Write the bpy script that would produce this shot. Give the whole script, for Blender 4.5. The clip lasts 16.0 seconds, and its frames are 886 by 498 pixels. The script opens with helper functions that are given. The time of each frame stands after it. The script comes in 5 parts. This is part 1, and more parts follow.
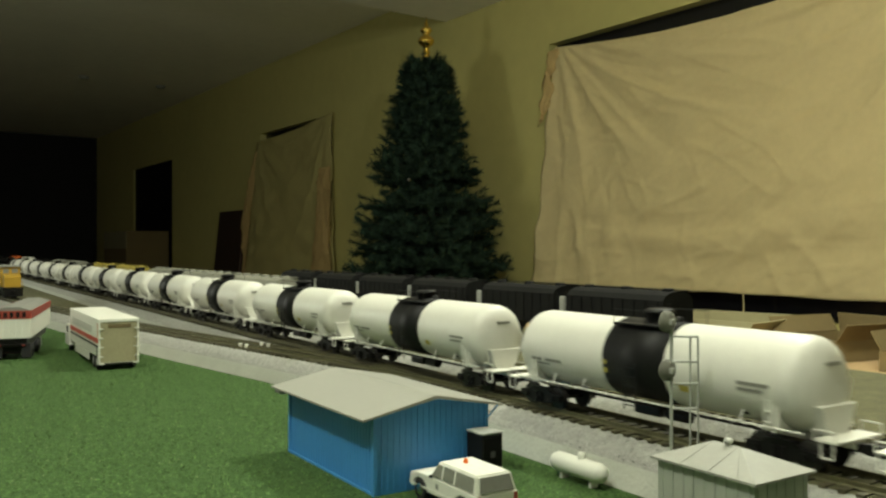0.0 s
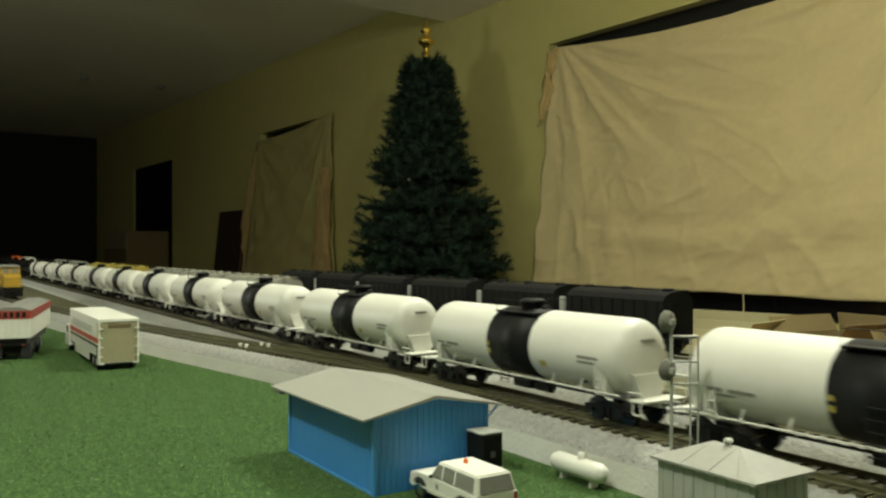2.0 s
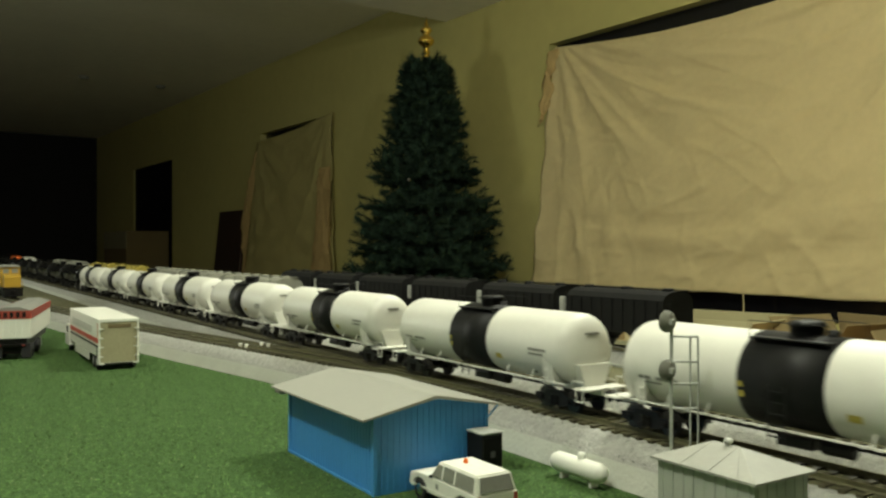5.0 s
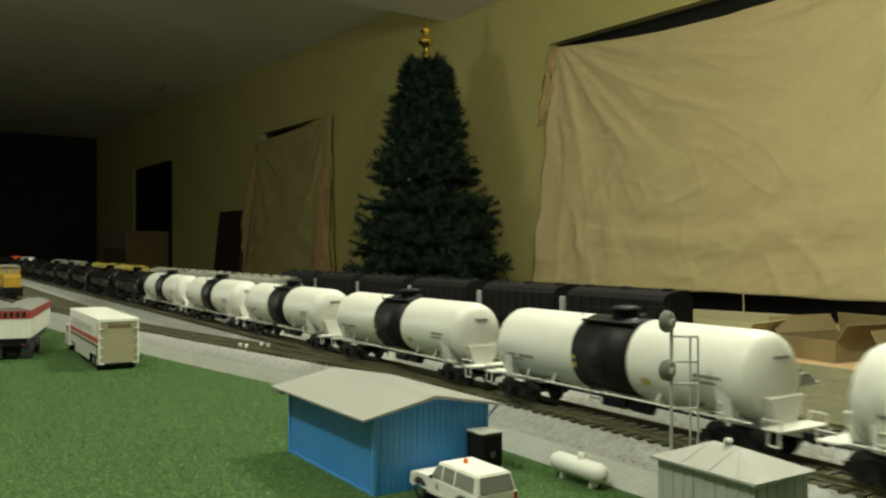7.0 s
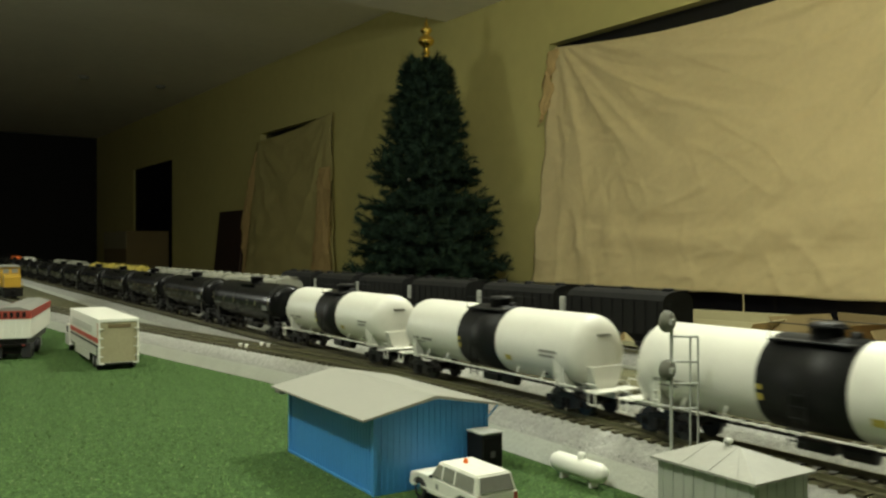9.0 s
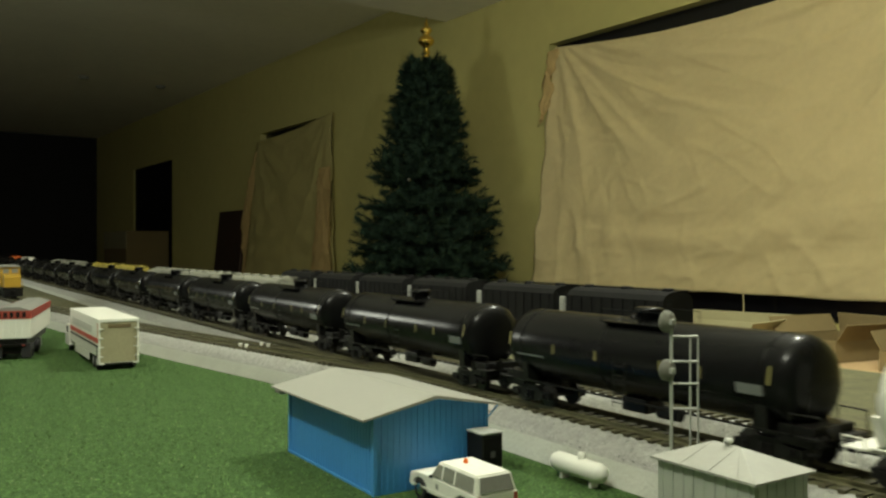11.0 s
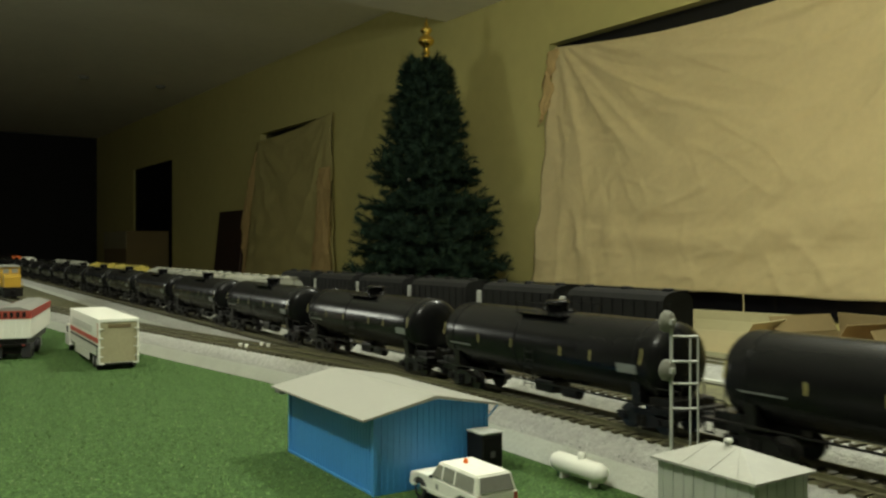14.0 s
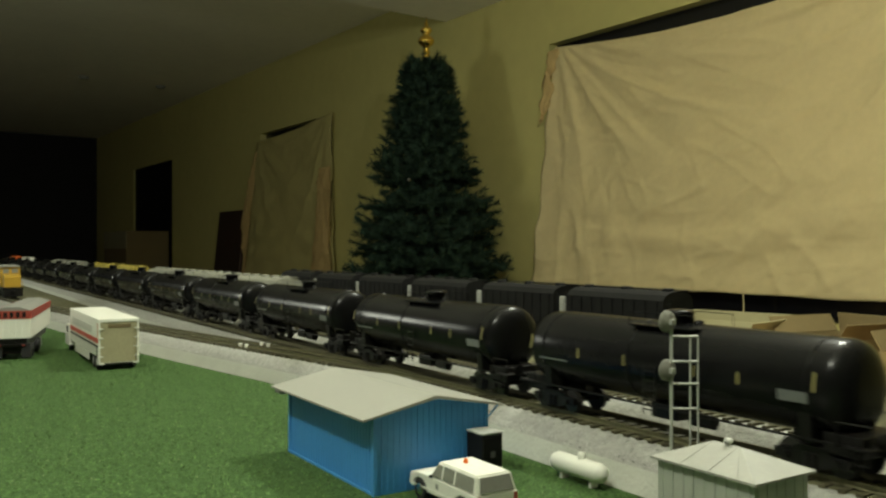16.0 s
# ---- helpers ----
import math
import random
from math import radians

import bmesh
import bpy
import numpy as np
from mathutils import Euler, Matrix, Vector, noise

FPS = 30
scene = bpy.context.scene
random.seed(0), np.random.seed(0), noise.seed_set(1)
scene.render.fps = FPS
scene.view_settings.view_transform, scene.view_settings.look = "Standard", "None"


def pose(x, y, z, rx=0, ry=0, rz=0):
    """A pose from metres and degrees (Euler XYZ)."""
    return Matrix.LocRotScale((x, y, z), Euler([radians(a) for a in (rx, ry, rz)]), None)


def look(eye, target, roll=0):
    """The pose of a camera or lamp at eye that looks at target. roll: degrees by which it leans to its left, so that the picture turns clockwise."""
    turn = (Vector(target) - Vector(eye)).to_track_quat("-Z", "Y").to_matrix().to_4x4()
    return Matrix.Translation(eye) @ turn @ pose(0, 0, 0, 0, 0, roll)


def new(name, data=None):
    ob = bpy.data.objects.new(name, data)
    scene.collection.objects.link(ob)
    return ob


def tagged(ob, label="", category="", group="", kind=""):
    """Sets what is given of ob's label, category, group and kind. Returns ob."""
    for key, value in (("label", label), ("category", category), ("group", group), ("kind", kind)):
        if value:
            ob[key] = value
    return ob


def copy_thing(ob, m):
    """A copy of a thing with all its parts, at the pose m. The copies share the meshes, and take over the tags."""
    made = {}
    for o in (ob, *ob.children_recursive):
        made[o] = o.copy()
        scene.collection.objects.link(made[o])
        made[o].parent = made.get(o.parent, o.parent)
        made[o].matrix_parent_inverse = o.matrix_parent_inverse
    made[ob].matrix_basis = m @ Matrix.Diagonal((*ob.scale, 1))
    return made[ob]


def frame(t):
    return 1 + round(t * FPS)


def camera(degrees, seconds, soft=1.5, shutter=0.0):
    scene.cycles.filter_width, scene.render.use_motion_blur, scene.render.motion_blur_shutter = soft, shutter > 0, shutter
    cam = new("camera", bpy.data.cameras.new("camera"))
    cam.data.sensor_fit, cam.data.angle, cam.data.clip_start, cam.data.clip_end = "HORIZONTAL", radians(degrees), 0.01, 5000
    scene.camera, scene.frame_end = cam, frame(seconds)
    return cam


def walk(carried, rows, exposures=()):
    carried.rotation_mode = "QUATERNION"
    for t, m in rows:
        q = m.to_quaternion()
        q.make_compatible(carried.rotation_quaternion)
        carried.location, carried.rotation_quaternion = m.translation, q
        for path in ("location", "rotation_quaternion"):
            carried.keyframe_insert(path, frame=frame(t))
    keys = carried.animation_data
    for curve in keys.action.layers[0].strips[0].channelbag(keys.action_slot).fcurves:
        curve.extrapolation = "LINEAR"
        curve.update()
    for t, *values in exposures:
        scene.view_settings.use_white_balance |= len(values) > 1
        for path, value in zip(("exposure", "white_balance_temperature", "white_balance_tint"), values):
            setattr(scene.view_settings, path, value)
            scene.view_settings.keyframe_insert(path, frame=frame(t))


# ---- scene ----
# Units: metres. The layout is in 1:87. Grass mat at z = 0, x runs along the main track, y points to the back wall.
cam = camera(55.8, 16.0, soft=2.4, shutter=0.28)
EYE = (0.0, 0.0, 0.099)
AIM = look(EYE, (-0.8434, 0.5373, 0.099))
walk(cam, [(0.0, AIM), (16.0, AIM)], exposures=[(0.0, 0.0, 6500, 10), (16.0, 0.0, 6500, 10)])

# ---- light: two lamps out of view placed by their shadows, an added fill lamp, and a very dim night sky ----
world = bpy.data.worlds.new("world")
scene.world = world
world.use_nodes = True
world.node_tree.nodes["Background"].inputs[0].default_value = (0.02, 0.025, 0.04, 1)
world.node_tree.nodes["Background"].inputs[1].default_value = 0.05


def unseen_lamp(x, y, z, watts, color, size=0.035):
    data = bpy.data.lights.new("lamp_light", "POINT")
    data.shadow_soft_size, data.energy, data.color = size, watts, color
    ob = new("lamp_light", data)
    ob.location = (x, y, z)
    return ob


LAMP_A = (-0.12, -0.38, 1.02)
LAMP_B = (-0.495, 0.76, 0.84)
FILL_LAMP = (-2.40, -0.70, 0.42)
WARM = (0.87, 0.90, 0.75)
unseen_lamp(*LAMP_A, 32.0, WARM)
unseen_lamp(*LAMP_B, 31.0, WARM)
unseen_lamp(*FILL_LAMP, 24.0, WARM, 0.16)    # added soft fill for far walls and ceiling, not a known lamp


# ---- materials ----
def mat(name, color, rough=0.6, metal=0.0, vary=0.15, scale=40.0, bump=0.0, bump_scale=200.0, coords="Object", spread=None, rand=0.0, spec=0.5, island=0.0):
    """A surface with colour variation at two scales and fine relief."""
    m = bpy.data.materials.new(name)
    m.use_nodes = True
    nt = m.node_tree
    n, l = nt.nodes, nt.links
    b = n["Principled BSDF"]
    b.inputs["Roughness"].default_value = rough
    b.inputs["Metallic"].default_value = metal
    b.inputs["Specular IOR Level"].default_value = spec
    tc = n.new("ShaderNodeTexCoord")
    n1 = n.new("ShaderNodeTexNoise")
    n1.inputs["Scale"].default_value, n1.inputs["Detail"].default_value = scale, 5
    n2 = n.new("ShaderNodeTexNoise")
    n2.inputs["Scale"].default_value, n2.inputs["Detail"].default_value = scale * 9, 3
    for k in (n1, n2):
        l.new(tc.outputs[coords], k.inputs["Vector"])
    mix = n.new("ShaderNodeMix")
    mix.data_type = "FLOAT"
    mix.inputs[0].default_value = 0.45
    l.new(n1.outputs["Fac"], mix.inputs[2])
    l.new(n2.outputs["Fac"], mix.inputs[3])
    ramp = n.new("ShaderNodeValToRGB")
    lo = spread or [c * (1 - vary) for c in color]
    hi = [min(1, c * (1 + vary)) for c in color]
    ramp.color_ramp.elements[0].position, ramp.color_ramp.elements[1].position = 0.3, 0.7
    ramp.color_ramp.elements[0].color, ramp.color_ramp.elements[1].color = (*lo, 1), (*hi, 1)
    l.new(mix.outputs[0], ramp.inputs[0])
    out = ramp.outputs[0]
    if rand or island:
        oi = n.new("ShaderNodeObjectInfo") if rand else n.new("ShaderNodeNewGeometry")
        rand = rand or island
        hsv = n.new("ShaderNodeHueSaturation")
        mr = n.new("ShaderNodeMapRange")
        mr.inputs[3].default_value, mr.inputs[4].default_value = 1 - rand, 1 + rand
        l.new(oi.outputs["Random"] if not island else oi.outputs["Random Per Island"], mr.inputs[0])
        l.new(mr.outputs[0], hsv.inputs["Value"])
        l.new(out, hsv.inputs["Color"])
        out = hsv.outputs[0]
    l.new(out, b.inputs["Base Color"])
    rr = n.new("ShaderNodeMapRange")
    rr.inputs[3].default_value, rr.inputs[4].default_value = max(0.02, rough - 0.08), min(1, rough + 0.08)
    l.new(n1.outputs["Fac"], rr.inputs[0])
    l.new(rr.outputs[0], b.inputs["Roughness"])
    if bump:
        n3 = n.new("ShaderNodeTexNoise")
        n3.inputs["Scale"].default_value, n3.inputs["Detail"].default_value = bump_scale, 4
        l.new(tc.outputs[coords], n3.inputs["Vector"])
        bp = n.new("ShaderNodeBump")
        bp.inputs["Strength"].default_value, bp.inputs["Distance"].default_value = 1.0, bump
        l.new(n3.outputs["Fac"], bp.inputs["Height"])
        l.new(bp.outputs[0], b.inputs["Normal"])
    return m


WALL = mat("wall_paint", (0.66, 0.60, 0.23), 0.85, vary=0.06, scale=1.5, bump=0.0006, bump_scale=120)
CEIL = mat("ceiling_paint", (0.90, 0.88, 0.76), 0.9, vary=0.05, scale=2, bump=0.003, bump_scale=60)
FLOOR_BOUNCE = mat("pale_bounce_floor", (0.55, 0.51, 0.42), 0.95, vary=0.2, scale=20)
UNSEEN_WALL = mat("low_bounce_brown", (0.10, 0.075, 0.05), 0.7, vary=0.25, scale=3)
DARKWALL = mat("end_wall_shade", (0.016, 0.015, 0.016), 0.8, vary=0.2, scale=3)
CLOTH = mat("beige_cloth", (0.80, 0.66, 0.35), 0.9, vary=0.05, scale=5, bump=0.0006, bump_scale=300)
CLOTHO = mat("olive_cloth", (0.56, 0.49, 0.20), 0.9, vary=0.05, scale=5, bump=0.0006, bump_scale=300)
CLOTHT = mat("tan_cloth", (0.66, 0.47, 0.20), 0.9, vary=0.06, scale=5, bump=0.0006, bump_scale=300)
DARK_OPENING = mat("night_glass_doorway_shade", (0.008, 0.008, 0.01), 0.15, vary=0.1, scale=3)
GRASS = mat("grass_mat", (0.056, 0.104, 0.032), 0.95, vary=0.4, scale=330, bump=0.0012, bump_scale=600, spread=(0.024, 0.055, 0.016), spec=0.15)
TUFT = mat("grass_fibre", (0.060, 0.108, 0.032), 0.9, vary=0.5, scale=260, spec=0.15, island=0.65, spread=(0.034, 0.066, 0.020))
GRAIN = mat("ballast_grain", (0.35, 0.35, 0.33), 0.9, vary=0.2, scale=300, island=0.35)
FLECK = mat("pale_flock", (0.15, 0.20, 0.09), 0.9, vary=0.4, scale=90, spec=0.2)
FOAM = mat("foam_roadbed", (0.37, 0.38, 0.33), 0.85, vary=0.1, scale=60, bump=0.0004, bump_scale=500)
BALLAST = mat("grey_ballast", (0.29, 0.29, 0.265), 0.9, vary=0.30, scale=260, bump=0.0007, bump_scale=620)
TIE = mat("brown_plastic_ties", (0.052, 0.046, 0.020), 0.7, vary=0.25, scale=200, rand=0.25)
RAIL = mat("weathered_rail", (0.115, 0.108, 0.055), 0.48, metal=0.35, vary=0.25, scale=150)
STEEL = mat("bright_steel", (0.7, 0.7, 0.66), 0.25, metal=1.0, vary=0.05)
WHITE = mat("white_plastic_tank", (0.645, 0.64, 0.575), 0.45, vary=0.04, scale=30)
BLACKT = mat("black_tank_paint", (0.0065, 0.0065, 0.0065), 0.24, vary=0.2, scale=40, spec=0.13)
BLACKB = mat("black_band_paint", (0.010, 0.010, 0.010), 0.48, vary=0.3, scale=60, spec=0.18)
BLACKP = mat("black_plastic", (0.007, 0.0065, 0.006), 0.4, vary=0.3, scale=120, spec=0.22)
RUSTW = mat("wheel_metal", (0.03, 0.028, 0.025), 0.35, metal=0.3, vary=0.2, scale=120)
YELLOWM = mat("yellow_mark", (0.42, 0.34, 0.06), 0.6, vary=0.1)
GREYD = mat("dull_grey_lettering", (0.15, 0.16, 0.15), 0.7, vary=0.15)
YELLOWD = mat("dull_yellow_mark", (0.24, 0.21, 0.07), 0.6, vary=0.15)
GREYM = mat("grey_lettering", (0.20, 0.20, 0.17), 0.7, vary=0.1)
BLUE = mat("blue_plastic_siding", (0.055, 0.265, 0.60), 0.45, vary=0.06, scale=50)
ROOF = mat("grey_roof_plastic", (0.31, 0.31, 0.275), 0.42, vary=0.06, scale=60, bump=0.00008, bump_scale=900)
SHEDG = mat("grey_shed_plastic", (0.34, 0.36, 0.31), 0.55, vary=0.05, scale=60)
PINE = mat("artificial_fir", (0.024, 0.046, 0.030), 0.9, vary=0.6, scale=14, spec=0.15)
BARK = mat("tree_trunk", (0.05, 0.035, 0.02), 0.9, vary=0.3, scale=30)
GOLD = mat("gold_topper", (0.85, 0.58, 0.12), 0.16, metal=1.0, vary=0.05)
CARD = mat("brown_cardboard", (0.20, 0.15, 0.065), 0.85, vary=0.08, scale=8)
CARDL = mat("pale_cardboard", (0.36, 0.33, 0.19), 0.85, vary=0.06, scale=8)
WOOD = mat("pine_board", (0.55, 0.38, 0.20), 0.6, vary=0.12, scale=12)
EARTH = mat("yard_earth", (0.094, 0.090, 0.042), 0.95, vary=0.45, scale=90, bump=0.001, bump_scale=500)
REDS = mat("red_stripe_paint", (0.50, 0.07, 0.04), 0.5, vary=0.08)
PINKS = mat("faded_red_paint", (0.55, 0.30, 0.20), 0.5, vary=0.1)
REDP = mat("red_paint", (0.30, 0.045, 0.03), 0.5, vary=0.1)
ORANGEP = mat("amber_beacon", (0.8, 0.16, 0.02), 0.3, vary=0.05)
YELLOWB = mat("dull_yellow_paint", (0.32, 0.255, 0.035), 0.5, vary=0.08)
YELLOWP = mat("yellow_loco_paint", (0.42, 0.25, 0.02), 0.45, vary=0.06)
CARW = mat("cream_white_paint", (0.72, 0.72, 0.65), 0.40, vary=0.03)
CARGLASS = mat("smoked_window", (0.22, 0.22, 0.19), 0.12, vary=0.1)
TYRE = mat("black_rubber", (0.015, 0.015, 0.015), 0.8, vary=0.2)
GREYP = mat("grey_plastic", (0.30, 0.31, 0.28), 0.5, vary=0.1)
GREYL = mat("light_grey_plastic", (0.48, 0.49, 0.44), 0.5, vary=0.08)
DISC = mat("olive_grey_disc", (0.14, 0.14, 0.11), 0.55, vary=0.15)
MASTG = mat("mast_grey_plastic", (0.36, 0.37, 0.33), 0.5, vary=0.1)
TARP = mat("grey_tarpaulin", (0.20, 0.20, 0.18), 0.8, vary=0.15, scale=80)
DEEP = mat("sooty_black", (0.009, 0.009, 0.0085), 0.7, vary=0.2, spec=0.12)
GREYH = mat("hopper_grey", (0.20, 0.20, 0.16), 0.55, vary=0.08, scale=60)


# ---- mesh helpers ----
def part(name, bm, material, parent=None, label=""):
    """Links a bmesh as one mesh object, under a thing where one is given."""
    me = bpy.data.meshes.new(name)
    bm.normal_update()
    bm.to_mesh(me)
    bm.free()
    for m in material if isinstance(material, (list, tuple)) else [material]:
        me.materials.append(m)
    ob = new(name, me)
    if parent:
        ob.parent = parent
    if label:
        ob["label"] = label
    return ob


def thing(name, label, category, group="", m=None):
    ob = tagged(new(name), label, category, group)
    if m is not None:
        ob.matrix_basis = m
    return ob


def box(bm, x0, x1, y0, y1, z0, z1, bevel=0.0):
    g = bmesh.ops.create_cube(bm, size=1, matrix=Matrix.Translation(((x0 + x1) / 2, (y0 + y1) / 2, (z0 + z1) / 2)) @ Matrix.Diagonal((x1 - x0, y1 - y0, z1 - z0, 1)))
    if bevel:
        edges = list({e for v in g["verts"] for e in v.link_edges})
        bmesh.ops.bevel(bm, geom=edges, offset=bevel, segments=2, profile=0.5, affect="EDGES")
    return bm


def boxed(*a, **k):
    return box(bmesh.new(), *a, **k)


def rod(bm, a, b, r, seg=8, r2=None):
    a, b = Vector(a), Vector(b)
    d = b - a
    m = Matrix.Translation((a + b) / 2) @ d.to_track_quat("Z", "Y").to_matrix().to_4x4()
    bmesh.ops.create_cone(bm, cap_ends=True, segments=seg, radius1=r, radius2=r if r2 is None else r2, depth=d.length, matrix=m)
    return bm


def rods(pairs, r, seg=6):
    bm = bmesh.new()
    for a, b in pairs:
        rod(bm, a, b, r, seg)
    return bm


def lathe(profile, axis="X", seg=28, smooth=True):
    """Turns (place along the axis, radius) rows round an axis."""
    bm = bmesh.new()
    rings = []
    for s, r in profile:
        ring = []
        for i in range(seg if r > 1e-7 else 1):
            a = 2 * math.pi * i / seg
            u, v = r * math.cos(a), r * math.sin(a)
            ring.append(bm.verts.new((s, u, v) if axis == "X" else (u, s, v) if axis == "Y" else (u, v, s)))
        rings.append(ring)
    for p, q in zip(rings, rings[1:]):
        for i in range(seg):
            j = (i + 1) % seg
            if len(p) == 1 and len(q) == 1:
                break
            vs = [p[0], q[i], q[j]] if len(p) == 1 else [p[i], q[0], p[j]] if len(q) == 1 else [p[i], q[i], q[j], p[j]]
            bm.faces.new(vs).smooth = smooth
    bmesh.ops.recalc_face_normals(bm, faces=bm.faces)
    return bm


def prism(outline, y0, y1, axis="Y"):
    """Extrudes an outline (pairs) along an axis: pairs are (x, z) for Y, (y, z) for X, (x, y) for Z."""
    bm = bmesh.new()

    def at(p, s):
        return (p[0], s, p[1]) if axis == "Y" else (s, p[0], p[1]) if axis == "X" else (p[0], p[1], s)
    a = [bm.verts.new(at(p, y0)) for p in outline]
    b = [bm.verts.new(at(p, y1)) for p in outline]
    bm.faces.new(a)
    bm.faces.new(b)
    for i in range(len(outline)):
        j = (i + 1) % len(outline)
        bm.faces.new((a[i], a[j], b[j], b[i]))
    bmesh.ops.recalc_face_normals(bm, faces=bm.faces)
    return bm


def join(*bms):
    out = bms[0]
    for b in bms[1:]:
        me = bpy.data.meshes.new("tmp")
        b.to_mesh(me)
        b.free()
        out.from_mesh(me)
        bpy.data.meshes.remove(me)
    return out


def structure(name, bm, material, label, parent=None):
    return tagged(part(name, bm, material, parent), label, kind="structure")


# ---- the room ----
# The back wall runs a little askew to the main track: along W from the near end to the far end, N points into the wall.
W = Vector((-0.9984, -0.0560, 0))
N = Vector((-0.0560, 0.9984, 0))
CEIL_Z, CEIL_LOW, FLOOR_Z = 1.486, 1.302, -1.00    # the near part of the ceiling is lower
ROOM = Matrix(((-W.x, N.x, 0, 0), (-W.y, N.y, 0, 0), (0, 0, 1, 0), (0, 0, 0, 1)))   # local x: near end, local y: into the wall


def room_part(name, bm, material, label):
    ob = structure(name, bm, material, label)
    ob.matrix_basis = ROOM
    return ob


def wall_with_holes(x0, x1, y0, y1, z0, z1, holes):
    """A wall of boxes round rectangular openings (hx0, hx1, hz0, hz1), sorted along x."""
    bm = bmesh.new()
    x = x0
    for a, b, c, d in holes:
        box(bm, x, a, y0, y1, z0, z1)
        if c > z0:
            box(bm, a, b, y0, y1, z0, c)
        if d < z1:
            box(bm, a, b, y0, y1, d, z1)
        x = b
    box(bm, x, x1, y0, y1, z0, z1)
    return bm


D = 2.60                 # the back wall's plane
XJ = -3.59               # where the ceiling drops
WIN1 = (-2.794, -0.83, -0.145, 1.025)
WIN2 = (-6.01, -4.86, -0.114, 0.978)
DOOR = (-9.42, -8.11, FLOOR_Z, 0.967)
room_part("wall_back", wall_with_holes(-11.4, 3.0, D, D + 0.15, FLOOR_Z, CEIL_Z, [DOOR, WIN2, WIN1]), WALL, "yellow-beige painted basement wall")
# The near-black colour carries the shade at the far end of the room.
room_part("wall_end", boxed(-11.2, -11.05, -3.0, D - 0.003, FLOOR_Z, CEIL_Z), DARKWALL, "dark end wall with its shade painted into the colour")
# Two unseen closing walls, kept dark brown so little light bounces back.
room_part("wall_opposite", boxed(-11.2, 3.0, -3.15, -3.0, FLOOR_Z, CEIL_Z), UNSEEN_WALL, "unseen wall behind the layout, dark to cut bounce light")
room_part("wall_behind", boxed(3.0, 3.15, -3.15, D + 0.15, FLOOR_Z, CEIL_Z), UNSEEN_WALL, "unseen wall at the near end, dark to cut bounce light")
# Unseen floor, made pale so its bounce brightens the ceiling.
room_part("floor", boxed(-11.4, 3.15, -3.15, D + 0.5, FLOOR_Z - 0.1, FLOOR_Z), FLOOR_BOUNCE, "unseen basement floor, pale to bounce light upward")
room_part("ceiling", boxed(-11.4, XJ, -3.15, D + 0.5, CEIL_Z, CEIL_Z + 0.1), CEIL, "textured off-white ceiling")
room_part("ceiling_low", boxed(XJ, 3.15, -3.15, D - 0.002, CEIL_LOW, CEIL_Z + 0.1), CEIL, "lower part of the textured ceiling")
room_part("window_1", boxed(WIN1[0], WIN1[1], D + 0.05, D + 0.07, WIN1[2], WIN1[3]), DARK_OPENING, "dark night window behind a hung cloth")
room_part("window_2", boxed(WIN2[0], WIN2[1], D + 0.05, D + 0.07, WIN2[2], WIN2[3]), DARK_OPENING, "dark night window behind a hung cloth")
# Near-black panel painted as the shade inside the open doorway.
room_part("door_1", boxed(DOOR[0], DOOR[1], D + 0.012, D + 0.05, DOOR[2], DOOR[3]), DARK_OPENING, "near-black panel painted as the shade in the doorway")

